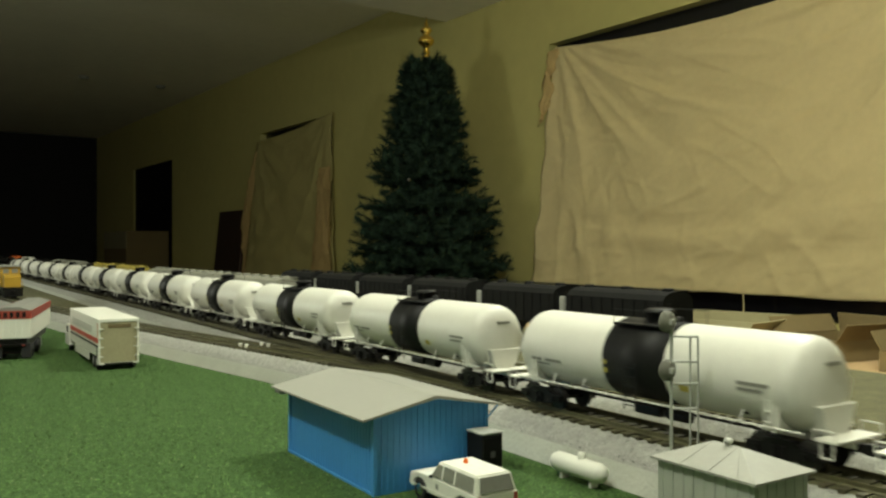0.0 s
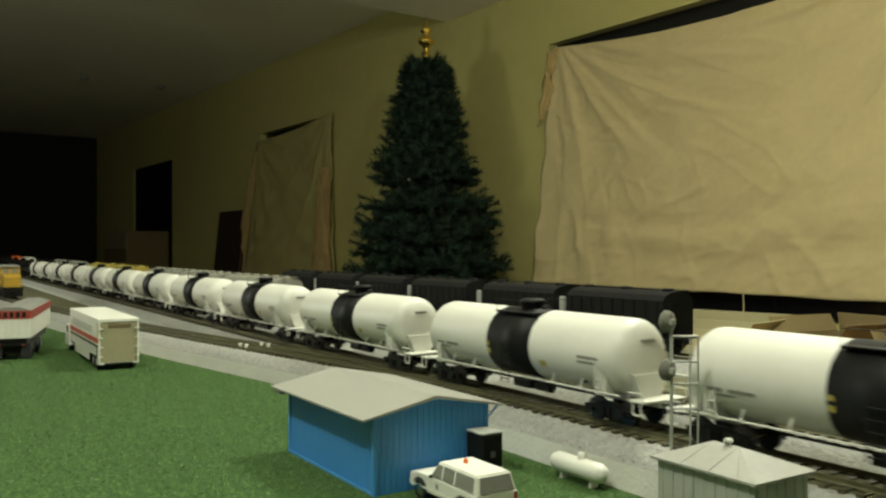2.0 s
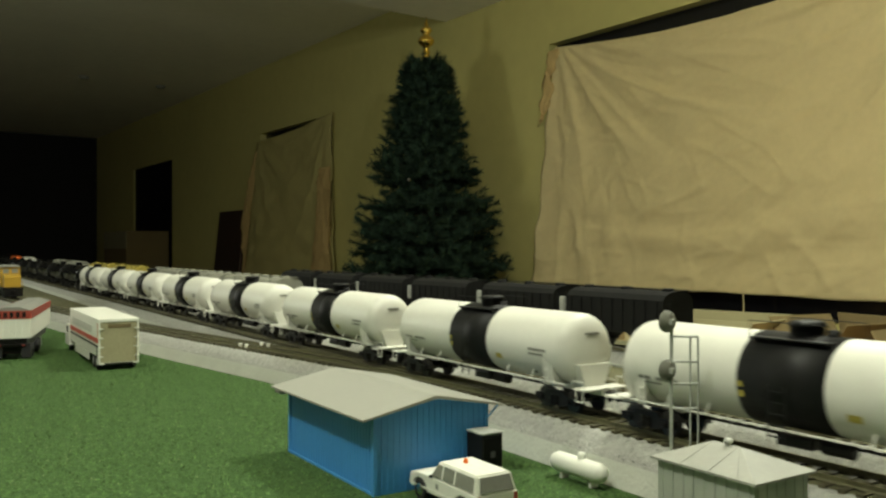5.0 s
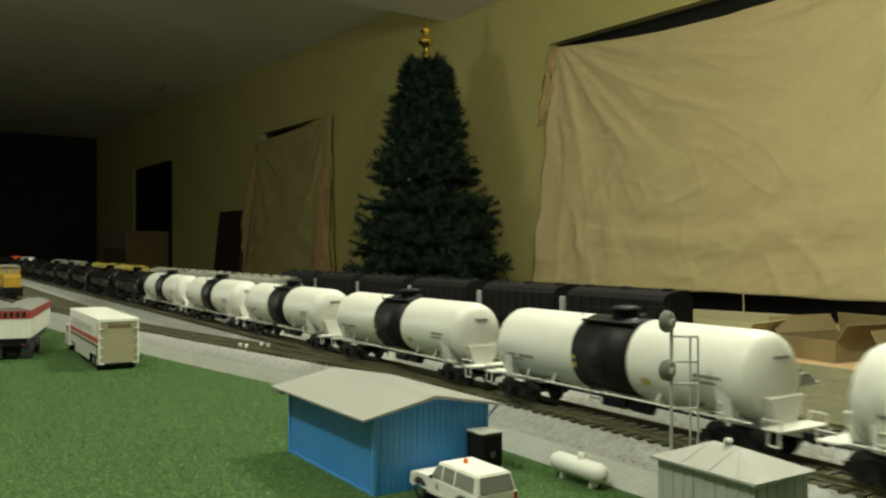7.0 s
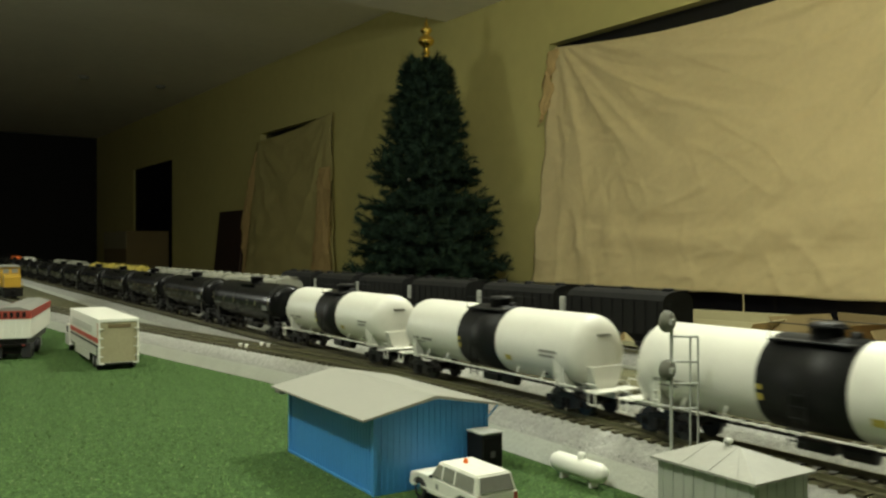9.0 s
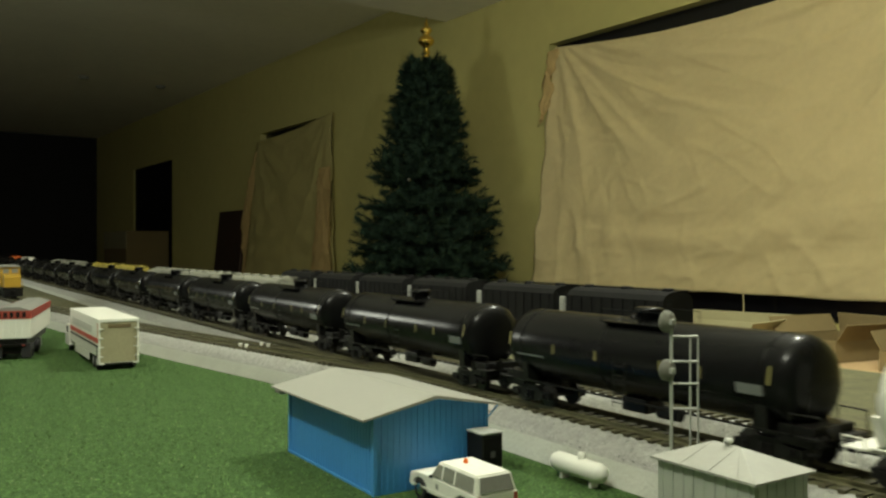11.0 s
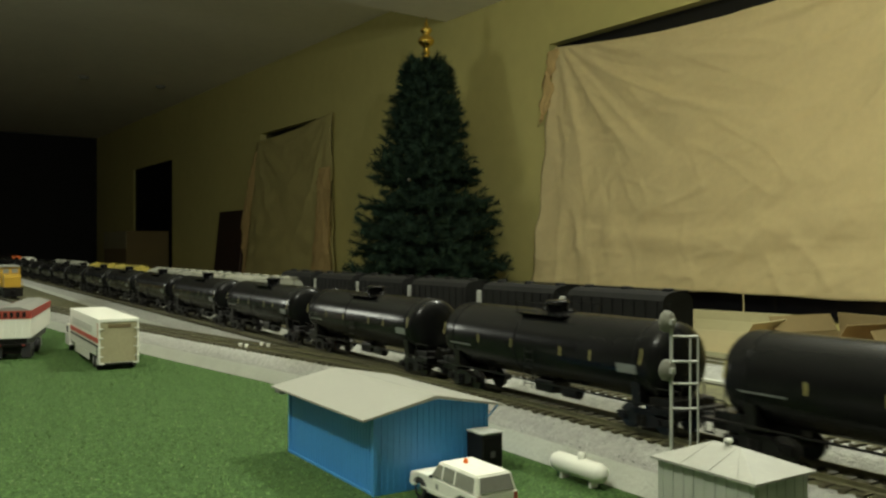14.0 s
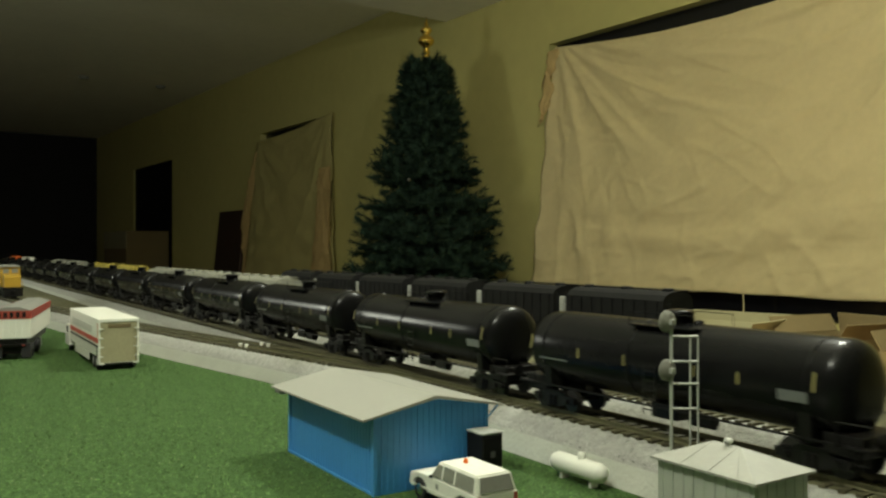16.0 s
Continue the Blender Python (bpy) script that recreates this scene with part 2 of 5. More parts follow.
# ---- hung cloths over the windows ----
def hung_cloth(name, corners, depth, sag, seed, paint, nx=170, nz=110):
    """A draped sheet: corners are (x, z) of top left, top right, bottom right, bottom left on a wall plane; folds fan out from the top corners."""
    bm = bmesh.new()
    tl, tr, br, bl = [Vector(c) for c in corners]
    grid = []
    for j in range(nz + 1):
        v = j / nz
        row = []
        for i in range(nx + 1):
            u = i / nx
            p = tl.lerp(tr, u).lerp(bl.lerp(br, u), v)
            edge = 4 * u * (1 - u)
            p = p + Vector((0, -sag * edge * (1 - v)))
            p = p + Vector((0.030 * noise.noise((v * 5, seed, u * 3)) * (1 - edge), 0.005 * noise.noise((u * 9, v, seed)) * v))
            d1 = math.hypot(u * 1.6, v + 0.05)
            a1 = math.atan2(v + 0.05, u * 1.6 + 0.001)
            f = 0.008 * math.sin(a1 * 19 + seed) * math.exp(-d1 * 1.1) * min(1, d1 * 4)
            d2 = math.hypot((1 - u) * 1.6, v + 0.05)
            a2 = math.atan2(v + 0.05, (1 - u) * 1.6 + 0.001)
            f += 0.006 * math.sin(a2 * 17 + 2 * seed) * math.exp(-d2 * 1.1) * min(1, d2 * 4)
            f += 0.007 * noise.noise((u * 3.2 + seed, v * 2.2 + u * 1.4, 0.3)) + 0.003 * noise.noise((u * 9 + v * 4, v * 9 - u * 5, seed)) + 0.0018 * noise.noise((u * 40 + v * 13, v * 38, seed + 8))
            # long creases that run down from the upper corners and bow towards the middle
            for ang, dist, k in ((a1, d1, 1.7), (a2, d2, 6.1)):
                q = noise.noise((ang * 4.2 + 0.55 * dist, dist * 0.9, seed + k))
                f += 0.011 * max(0.0, 1 - 6 * abs(q)) * min(1, dist * 2.2) * max(0.25, 1.15 - 0.5 * dist)
                q = noise.noise((ang * 9.0 - 0.9 * dist, dist * 2.0, seed + k + 3))
                f += 0.005 * max(0.0, 1 - 7 * abs(q)) * min(1, dist * 1.6)
            for side, k in ((u, 0.0), (1 - u, 5.3)):
                q = noise.noise((side * 6.0 - v * 5.0 + seed, (v * 1.6 + side * 1.9) * 1.3, k))
                f += 0.004 * max(0.0, 1 - 11 * abs(q)) * (1 - abs(2 * side - 0.5) * 0.5)
            q = noise.noise((u * 4.0 + k, v * 11.0 + u * 3.0, seed + 2))
            f += 0.0055 * max(0.0, 1 - 10 * abs(q)) * v
            f += 0.010 * math.sin(v * 30 + u * 5 + 3 * noise.noise((u * 4, v * 3, seed))) * math.exp(-((v - 0.80) / 0.13) ** 2) * edge
            row.append(bm.verts.new((p.x, depth - 0.03 - f, p.y)))
        grid.append(row)
    for a, b in zip(grid, grid[1:]):
        for i in range(nx):
            bm.faces.new((a[i], a[i + 1], b[i + 1], b[i])).smooth = True
    ob = part(name, bm, paint)
    ob.matrix_basis = ROOM
    sol = ob.modifiers.new("thickness", "SOLIDIFY")
    sol.thickness = 0.002
    return ob


big = tagged(new("hung_sheet"), "wrinkled beige cotton sheet hung over a dark window", "cloth")
sheet = hung_cloth("cloth", [(-2.715, 0.992), (-0.79, 1.02), (-0.88, -0.062), (-2.875, -0.055)], D, 0.072, 3.1, CLOTH)
sheet.parent = big
corner_fold = hung_cloth("folded_edge", [(-2.765, 0.975), (-2.70, 0.98), (-2.735, 0.75), (-2.815, 0.65)], D - 0.01, 0.0, 7.7, CLOTHT, 8, 20)
corner_fold.parent = big
thread = part("loose_thread", rods([((-1.76, D - 0.045, -0.058), (-1.757, D - 0.045, -0.10)), ((-1.757, D - 0.045, -0.10), (-1.762, D - 0.046, -0.150))], 0.0022, 6), CLOTH, big)
thread.matrix_basis = ROOM
small = tagged(new("hung_sheet"), "smaller olive sheet with tan folded sides over the far window", "cloth")
sheet2 = hung_cloth("cloth", [(-6.01, 0.913), (-4.80, 0.985), (-4.780, -0.114), (-6.44, -0.098)], D, 0.02, 5.4, CLOTHO, 60, 50)
sheet2.parent = small
side_fold = hung_cloth("folded_edge", [(-4.94, 0.63), (-4.775, 0.63), (-4.785, -0.114), (-5.03, -0.114)], D - 0.02, 0.0, 9.2, CLOTHT, 14, 40)
side_fold.parent = small
left_fold = hung_cloth("folded_edge", [(-6.13, 0.60), (-5.98, 0.86), (-6.20, -0.10), (-6.44, -0.100)], D - 0.012, 0.0, 2.6, CLOTHT, 14, 40)
left_fold.parent = small

# ---- far things along the wall ----
board = thing("leaning_board", "dark brown board leaning against the wall", "board")
part("panel", boxed(-0.27, 0.27, -0.012, 0.012, 0, 1.41, 0.004), mat("dark_board", (0.05, 0.028, 0.018), 0.6), board)
board.matrix_basis = ROOM @ pose(-6.50, D - 0.17, FLOOR_Z + 0.005, -6, 0, 0)
carton = thing("storage_carton", "tan cardboard carton standing in the doorway", "box")
part("carton_body", boxed(-0.42, 0.42, -0.2, 0.2, 0, 1.27, 0.006), CARD, carton)
part("carton_flap", boxed(-0.42, 0.42, -0.206, -0.2, 1.10, 1.268), CARDL, carton)
carton.matrix_basis = ROOM @ pose(-8.60, D - 0.21, FLOOR_Z + 0.002)


for x, y in ((-7.23, 1.18), (-7.30, 1.80)):
    spot = tagged(new("smoke_detector"), "small dark round detector on the ceiling", "smoke detector", "ceiling detectors")
    part("housing", lathe([(CEIL_Z - 0.022, 0), (CEIL_Z - 0.020, 0.028), (CEIL_Z - 0.008, 0.040), (CEIL_Z + 0.001, 0.040)], "Z", 20), GREYP, spot)
    spot.location = (x, y, 0)


# ---- the layout table ----
table = thing("layout_table", "long plywood train table with dark fascia", "table")
part("tabletop", boxed(-7.0, 0.9, -0.9, 0.62, -0.045, -0.004), WOOD, table)
part("fascia", boxed(-7.0, 0.9, 0.622, 0.64, -0.14, -0.004), BLACKP, table)
part("fascia", boxed(-7.0, 0.9, -0.92, -0.902, -0.14, -0.004), BLACKP, table)
for lx in (-6.8, -4.5, -2.2, 0.7):
    for ly in (-0.85, 0.57):
        part("leg", boxed(lx - 0.035, lx + 0.035, ly - 0.035, ly + 0.035, FLOOR_Z, -0.046), WOOD, table)

structure("ground", boxed(-7.0, 0.9, -0.9, 0.62, -0.004, 0.0), GRASS, "green grass mat laid over the table")

# ---- track plan ----
TRACK_Y = 0.281
RAIL_Z = 0.0195
TIE_Z = RAIL_Z - 0.0022


def smooth(u):
    u = min(1, max(0, u))
    return u * u * (3 - 2 * u)


def main_y(x):
    return TRACK_Y


def siding_y(x):
    """The siding leaves the main track at a switch and swings towards the viewer."""
    if x > -0.36:
        return TRACK_Y
    d = -0.36 - x
    return TRACK_Y - 0.072 * smooth(d / 0.62) - 0.072 * smooth((d - 0.4) / 0.9)


def sweep(path, section, x0, x1, step):
    """Sweeps a section (offset, z) along y = path(x)."""
    bm = bmesh.new()
    n = max(1, int(round((x1 - x0) / step)))
    prev = None
    for i in range(n + 1):
        x = x0 + (x1 - x0) * i / n
        slope = (path(x + 0.002) - path(x - 0.002)) / 0.004
        k = 1 / math.hypot(1, slope)
        ring = [bm.verts.new((x - o * slope * k, path(x) + o * k, z)) for o, z in section]
        if prev:
            for a in range(len(section)):
                b = (a + 1) % len(section)
                bm.faces.new((prev[a], prev[b], ring[b], ring[a]))
        else:
            bm.faces.new(ring)
        prev = ring
    bm.faces.new(prev)
    bmesh.ops.recalc_face_normals(bm, faces=bm.faces)
    return bm


def rail_section(off):
    z0, z1 = TIE_Z, RAIL_Z
    return [(off - 0.0011, z0), (off + 0.0011, z0), (off + 0.0004, z0 + 0.0006), (off + 0.0005, z1), (off - 0.0005, z1), (off - 0.0004, z0 + 0.0006)]


X0, X1 = -6.5, 0.6
FOAM_Z, BED_Z = 0.0095, TIE_Z - 0.0012


def roadbed(name, path, x0, x1, near, far, dz=0.0):
    ob = structure(name, sweep(path, [(-near - 0.0052, 0.0003), (-near + 0.0002, FOAM_Z - dz), (-near + 0.0004, FOAM_Z - 0.0001 - dz), (-near + 0.0008, FOAM_Z - 0.0030 - dz), (far - 0.0005, FOAM_Z - 0.0030 - dz), (far, 0.0005)], x0, x1, 0.02), FOAM, "pale grey foam roadbed strip")
    return ob


roadbed("roadbed_main", main_y, X0, X1, 0.030, 0.032)
structure("yard_bed", boxed(X0, 0.85, TRACK_Y + 0.0325, 0.60, 0.0004, 0.0080), EARTH, "brown earth between the yard tracks")
roadbed("roadbed_siding", siding_y, -3.2, -0.30, 0.0300, 0.030, 0.0004)


def ballast(name, path, x0, x1, dz, seed, step=0.004):
    """A bed of ballast with rough shoulders."""
    prof = [(-0.0262, FOAM_Z - 0.0015), (-0.024, FOAM_Z + 0.001), (-0.0215, 0.0125), (-0.0185, 0.0152), (-0.016, BED_Z), (-0.009, BED_Z), (0.0, BED_Z), (0.009, BED_Z), (0.016, BED_Z), (0.0185, 0.0152), (0.0215, 0.0125), (0.024, FOAM_Z + 0.001), (0.0262, FOAM_Z - 0.0015)]
    bm = bmesh.new()
    n = int((x1 - x0) / step)
    prev = None
    for i in range(n + 1):
        x = x0 + (x1 - x0) * i / n
        row = []
        for o, z in prof:
            q = noise.noise((x * 160, o * 420, seed)) * 0.0009
            row.append(bm.verts.new((x, path(x) + o + q, z + dz + noise.noise((x * 330, o * 500, seed + 5)) * 0.0007)))
        if prev:
            for a in range(len(prof) - 1):
                bm.faces.new((prev[a], prev[a + 1], row[a + 1], row[a])).smooth = True
        prev = row
    bmesh.ops.recalc_face_normals(bm, faces=bm.faces)
    return structure(name, bm, BALLAST, "light grey granular ballast bed")


def track_pair(name, path, x0, x1, label):
    t = tagged(new(name), label, kind="structure")
    for off in (-0.00825, 0.00825):
        part("rail", sweep(path, rail_section(off), x0, x1, 0.02), RAIL, t)
    return t


ballast("ballast_main", main_y, -3.6, X1, 0.0, 1.0)
ballast("ballast_siding", siding_y, -3.2, -0.46, -0.0004, 2.0)
for nm, fn, xa, xb in (("main", main_y, X0, X1), ("siding", siding_y, -3.2, -0.47)):
    structure("bed_" + nm, sweep(fn, [(-0.0135, BED_Z - 0.002), (-0.0125, BED_Z + 0.0006), (0.0125, BED_Z + 0.0006), (0.0135, BED_Z - 0.002)], xa, xb, 0.02), EARTH, "brown weathered bed between the rails")


def infill():
    """Bare ground between the main roadbed and the siding's."""
    bm = bmesh.new()
    prev = None
    for i in range(61):
        x = -3.2 + (3.2 - 0.62) * i / 60
        row = [bm.verts.new((x, y, z)) for y, z in ((siding_y(x) + 0.026, 0.0006), (siding_y(x) + 0.027, 0.0045), (TRACK_Y - 0.0302, 0.0045), (TRACK_Y - 0.0301, 0.0006))]
        if prev:
            for a in range(3):
                bm.faces.new((prev[a], prev[a + 1], row[a + 1], row[a]))
        prev = row
    bmesh.ops.recalc_face_normals(bm, faces=bm.faces)
    return bm


structure("infill", infill(), EARTH, "brown earth between main track and siding")
main_track = track_pair("track_main", main_y, X0, X1, "brown weathered rails on plastic ties")
siding_track = track_pair("track_siding", siding_y, -3.2, -0.36, "siding rails curving away from the main track")


# ---- the train ----
CAR = 0.199113      # coupler to coupler
TANK_R = 0.0176
TANK_Z = 0.0302     # tank axis above the rail


def tank_profile(half, r, cap=0.0098, power=0.75):
    rows = [(-half, 0.0)]
    for k in range(1, 7):
        a = k / 6 * math.pi / 2
        rows.append((-half + cap * (1 - math.cos(a)), r * math.sin(a) ** power))
    rows += [(-half + 0.03, r), (0, r)]
    return rows + [(-s, q) for s, q in reversed(rows[:-1])]


def truck(parent, x):
    """A two-axle bogie: side frames with springs and axle boxes, bolster and wheelsets."""
    t = part("bogie", boxed(x - 0.003, x + 0.003, -0.011, 0.011, 0.0055, 0.0085), BLACKP, parent)
    for s in (-1, 1):
        y0, y1 = sorted((s * 0.0095, s * 0.0122))
        frame_bm = prism([(x - 0.0148, 0.0040), (x - 0.0148, 0.0072), (x - 0.0085, 0.0078), (x - 0.005, 0.0098), (x + 0.005, 0.0098), (x + 0.0085, 0.0078), (x + 0.0148, 0.0072), (x + 0.0148, 0.0040), (x + 0.010, 0.0040), (x + 0.0045, 0.0022), (x - 0.0045, 0.0022), (x - 0.010, 0.0040)], y0, y1)
        for q in (-0.0015, 0.0015):
            rod(frame_bm, (x + q, s * 0.0126, 0.0028), (x + q, s * 0.0126, 0.0075), 0.0009, 6)
        for q in (-0.0101, 0.0101):
            rod(frame_bm, (x + q, s * 0.0090, 0.0053), (x + q, s * 0.0134, 0.0053), 0.0015, 8)
        part("side_frame", frame_bm, BLACKP, t)
    for q in (-0.0101, 0.0101):
        w = bmesh.new()
        rod(w, (x + q, -0.0095, 0.0053), (x + q, 0.0095, 0.0053), 0.0008, 6)
        for s in (-1, 1):
            rod(w, (x + q, s * 0.0074, 0.0053), (x + q, s * 0.0092, 0.0053), 0.0053, 18)
            rod(w, (x + q, s * 0.0068, 0.0053), (x + q, s * 0.0074, 0.0053), 0.0059, 18)
        part("wheelset", w, RUSTW, t, "metal wheelset")
    return t


def coupler(parent, s, half):
    bm = bmesh.new()
    box(bm, min(s * (half - 0.012), s * (half - 0.002)), max(s * (half - 0.012), s * (half - 0.002)), -0.0016, 0.0016, 0.0085, 0.0115)
    box(bm, min(s * (half - 0.003), s * (half + 0.0015)), max(s * (half - 0.003), s * (half + 0.0015)), -0.0026, 0.0022, 0.0080, 0.0122, 0.0006)
    part("coupler", bm, BLACKP, parent)


def white_tank_car():
    car = thing("tank_car", "white tank car with a broad black middle band, rolling", "tank car", "moving tank cars")
    half = 0.0883
    bm = lathe(tank_profile(half, TANK_R), "X", 40)
    bmesh.ops.translate(bm, verts=bm.verts, vec=(0, 0, TANK_Z))
    part("tank", bm, WHITE, car)
    band = lathe([(-0.0191, TANK_R - 0.001), (-0.0191, TANK_R + 0.0003), (0.0191, TANK_R + 0.0003), (0.0191, TANK_R - 0.001)], "X", 40)
    for f in band.faces:
        f.smooth = abs(f.normal.x) < 0.5
    bmesh.ops.translate(band, verts=band.verts, vec=(0, 0, TANK_Z))
    part("band", band, BLACKB, car, "glossy black band round the middle")
    dome = lathe([(0.045, 0.0062), (0.0505, 0.0062), (0.0509, 0.0070), (0.0522, 0.0070), (0.0530, 0.0055), (0.0532, 0.0)], "Z", 20)
    part("manway", dome, BLACKB, car, "black manway dome")
    plat = bmesh.new()
    for y in (-0.0095, 0.0095):
        box(plat, -0.017, 0.017, y - 0.003, y + 0.003, 0.0460, 0.0466)
    for x in (-0.0165, 0.0165):
        box(plat, x - 0.0008, x + 0.0008, -0.0125, 0.0125, 0.0456, 0.0464)
    part("platform", plat, BLACKB, car, "black top walkway")
    for y in (-0.0122, 0.0122):
        rail = [((-0.017, y, 0.0525), (0.017, y, 0.0525))] + [((x, y, 0.0462), (x, y, 0.0525)) for x in (-0.017, 0.017)]
        part("top_handrail", rods(rail, 0.0002, 5), BLACKB, car)
    part("valve", lathe([(0.0470, 0.0022), (0.0500, 0.0022), (0.0503, 0.0)], "Z", 10), BLACKB, car).location = (0.0115, 0.0, 0)
    for s in (-1, 1):
        # end platform, bolster saddle and draft sill at each end
        sill = bmesh.new()
        a, b = sorted((s * 0.060, s * 0.0985))
        box(sill, a, b, -0.0030, 0.0030, 0.0095, 0.0128)
        part("draft_sill", sill, WHITE, car)
        a, b = sorted((s * 0.0890, s * 0.0990))
        deck = boxed(a, b, -0.0140, 0.0140, 0.0122, 0.0131, 0.0003)
        part("end_platform", deck, WHITE, car)
        a, b = sorted((s * 0.0705, s * 0.0765))
        saddle = prism([(-0.0150, 0.0128), (0.0150, 0.0128), (0.0165, 0.0235), (0.0140, 0.0200), (0.0080, 0.0150), (0.0, 0.0135), (-0.0080, 0.0150), (-0.0140, 0.0200), (-0.0165, 0.0235)], a, b, "X")
        part("saddle", saddle, WHITE, car)
        shield = lathe([(s * (q + 0.0006), w + 0.0005) if w else (s * (q + 0.0006), 0.0) for q, w in reversed(tank_profile(half, TANK_R)[8:])], "X", 40)
        bmesh.ops.bisect_plane(shield, geom=shield.verts[:] + shield.edges[:] + shield.faces[:], plane_co=(0, 0, 0.0015), plane_no=(0, 0, 1), clear_outer=True)
        bmesh.ops.bisect_plane(shield, geom=shield.verts[:] + shield.edges[:] + shield.faces[:], plane_co=(s * (half - 0.0150), 0, 0), plane_no=(-s, 0, 0), clear_outer=True)
        bmesh.ops.translate(shield, verts=shield.verts, vec=(0, 0, TANK_Z))
        part("head_shield", shield, WHITE, car, "white half shield over the tank end")
        a, b = sorted((s * 0.0830, s * 0.0905))
        part("end_brace", prism([(-0.0060, 0.0130), (0.0060, 0.0130), (0.0105, 0.0235), (-0.0105, 0.0235)], a, b, "X"), WHITE, car)
        part("end_lettering", boxed(*sorted((s * (half - 0.0020), s * (half + 0.0001))), -0.0040, 0.0040, 0.0375, 0.0388), GREYM, car, "bar of unreadable grey lettering")
        for y in (-0.0140, 0.0140):
            st = rods([((s * 0.0925, y - 0.0001, 0.0125), (s * 0.0925, y, 0.0070)), ((s * 0.0975, y, 0.0125), (s * 0.0975, y, 0.0070)), ((s * 0.0925, y, 0.0070), (s * 0.0975, y, 0.0070))], 0.0004, 5)
            part("step", st, WHITE, car)
            part("saddle_ladder", rods([((s * q, y * 1.14, 0.0128), (s * q, y * 1.20, 0.0255)) for q in (0.0700, 0.0735)] + [((s * 0.0700, y * 1.17, z), (s * 0.0735, y * 1.17, z)) for z in (0.0160, 0.0200, 0.0240)], 0.0004, 5), WHITE, car)
            part("end_handrail", rods([((s * 0.0985, y, 0.0130), (s * 0.0985, y, 0.0165)), ((s * 0.0985, y, 0.0165), (s * 0.0900, y * 1.05, 0.0165)), ((s * 0.0900, y * 1.05, 0.0165), (s * 0.0900, y, 0.0130))], 0.0003, 5), WHITE, car)
        coupler(car, s, 0.1045)
        truck(car, s * 0.0735)
    for y in (-1, 1):
        rr = [((-0.0865, y * 0.0158, 0.0142), (0.0865, y * 0.0158, 0.0142))]
        for x in (-0.058, -0.036, 0.036, 0.058):
            rr.append(((x, y * 0.0158, 0.0142), (x, y * 0.0135, 0.0185)))
        part("side_rail", rods(rr, 0.00045, 6), WHITE, car, "thin white running rail")
        part("side_ladder", rods([((-0.0035, y * 0.0186, 0.010), (-0.0035, y * 0.0186, 0.0300)), ((0.0035, y * 0.0186, 0.010), (0.0035, y * 0.0186, 0.0300))] + [((-0.0035, y * 0.0186, z), (0.0035, y * 0.0186, z)) for z in (0.012, 0.016, 0.020, 0.024, 0.028)], 0.0003, 5), BLACKB, car)
        for x0, x1, z0, z1 in ((0.058, 0.073, 0.0285, 0.0299), (0.058, 0.070, 0.0263, 0.0275), (-0.079, -0.066, 0.0243, 0.0258), (-0.063, -0.050, 0.0243, 0.0258), (-0.079, -0.060, 0.0226, 0.0234)):
            lett = bmesh.new()
            rr_ = TANK_R + 0.00015
            lett.faces.new([lett.verts.new((x, y * math.sqrt(rr_ ** 2 - (z - TANK_Z) ** 2), z)) for x, z in ((x0, z0), (x1, z0), (x1, z1), (x0, z1))])
            part("lettering_bar", lett, GREYM, car, "bar of unreadable grey lettering")
        for nm, x0, x1, z0, z1, m in (("placard", 0.0275, 0.0330, 0.0215, 0.0243, YELLOWM), ("placard", -0.0185, -0.0160, 0.0240, 0.0300, YELLOWM), ("mark", 0.0560, 0.0600, 0.0165, 0.0178, BLACKB)):
            q = bmesh.new()
            rr_ = TANK_R + 0.0005
            q.faces.new([q.verts.new((x, y * math.sqrt(rr_ ** 2 - (z - TANK_Z) ** 2), z)) for x, z in ((x0, z0), (x1, z0), (x1, z1), (x0, z1))])
            part(nm, q, m, car)
    gear = bmesh.new()
    box(gear, -0.010, 0.006, -0.006, 0.006, 0.0060, 0.0105, 0.0008)
    rod(gear, (0.010, -0.004, 0.0085), (0.022, -0.004, 0.0085), 0.0028, 10)
    rod(gear, (-0.055, 0.0, 0.0090), (0.055, 0.0, 0.0090), 0.0006, 5)
    part("brake_gear", gear, BLACKP, car)
    return car


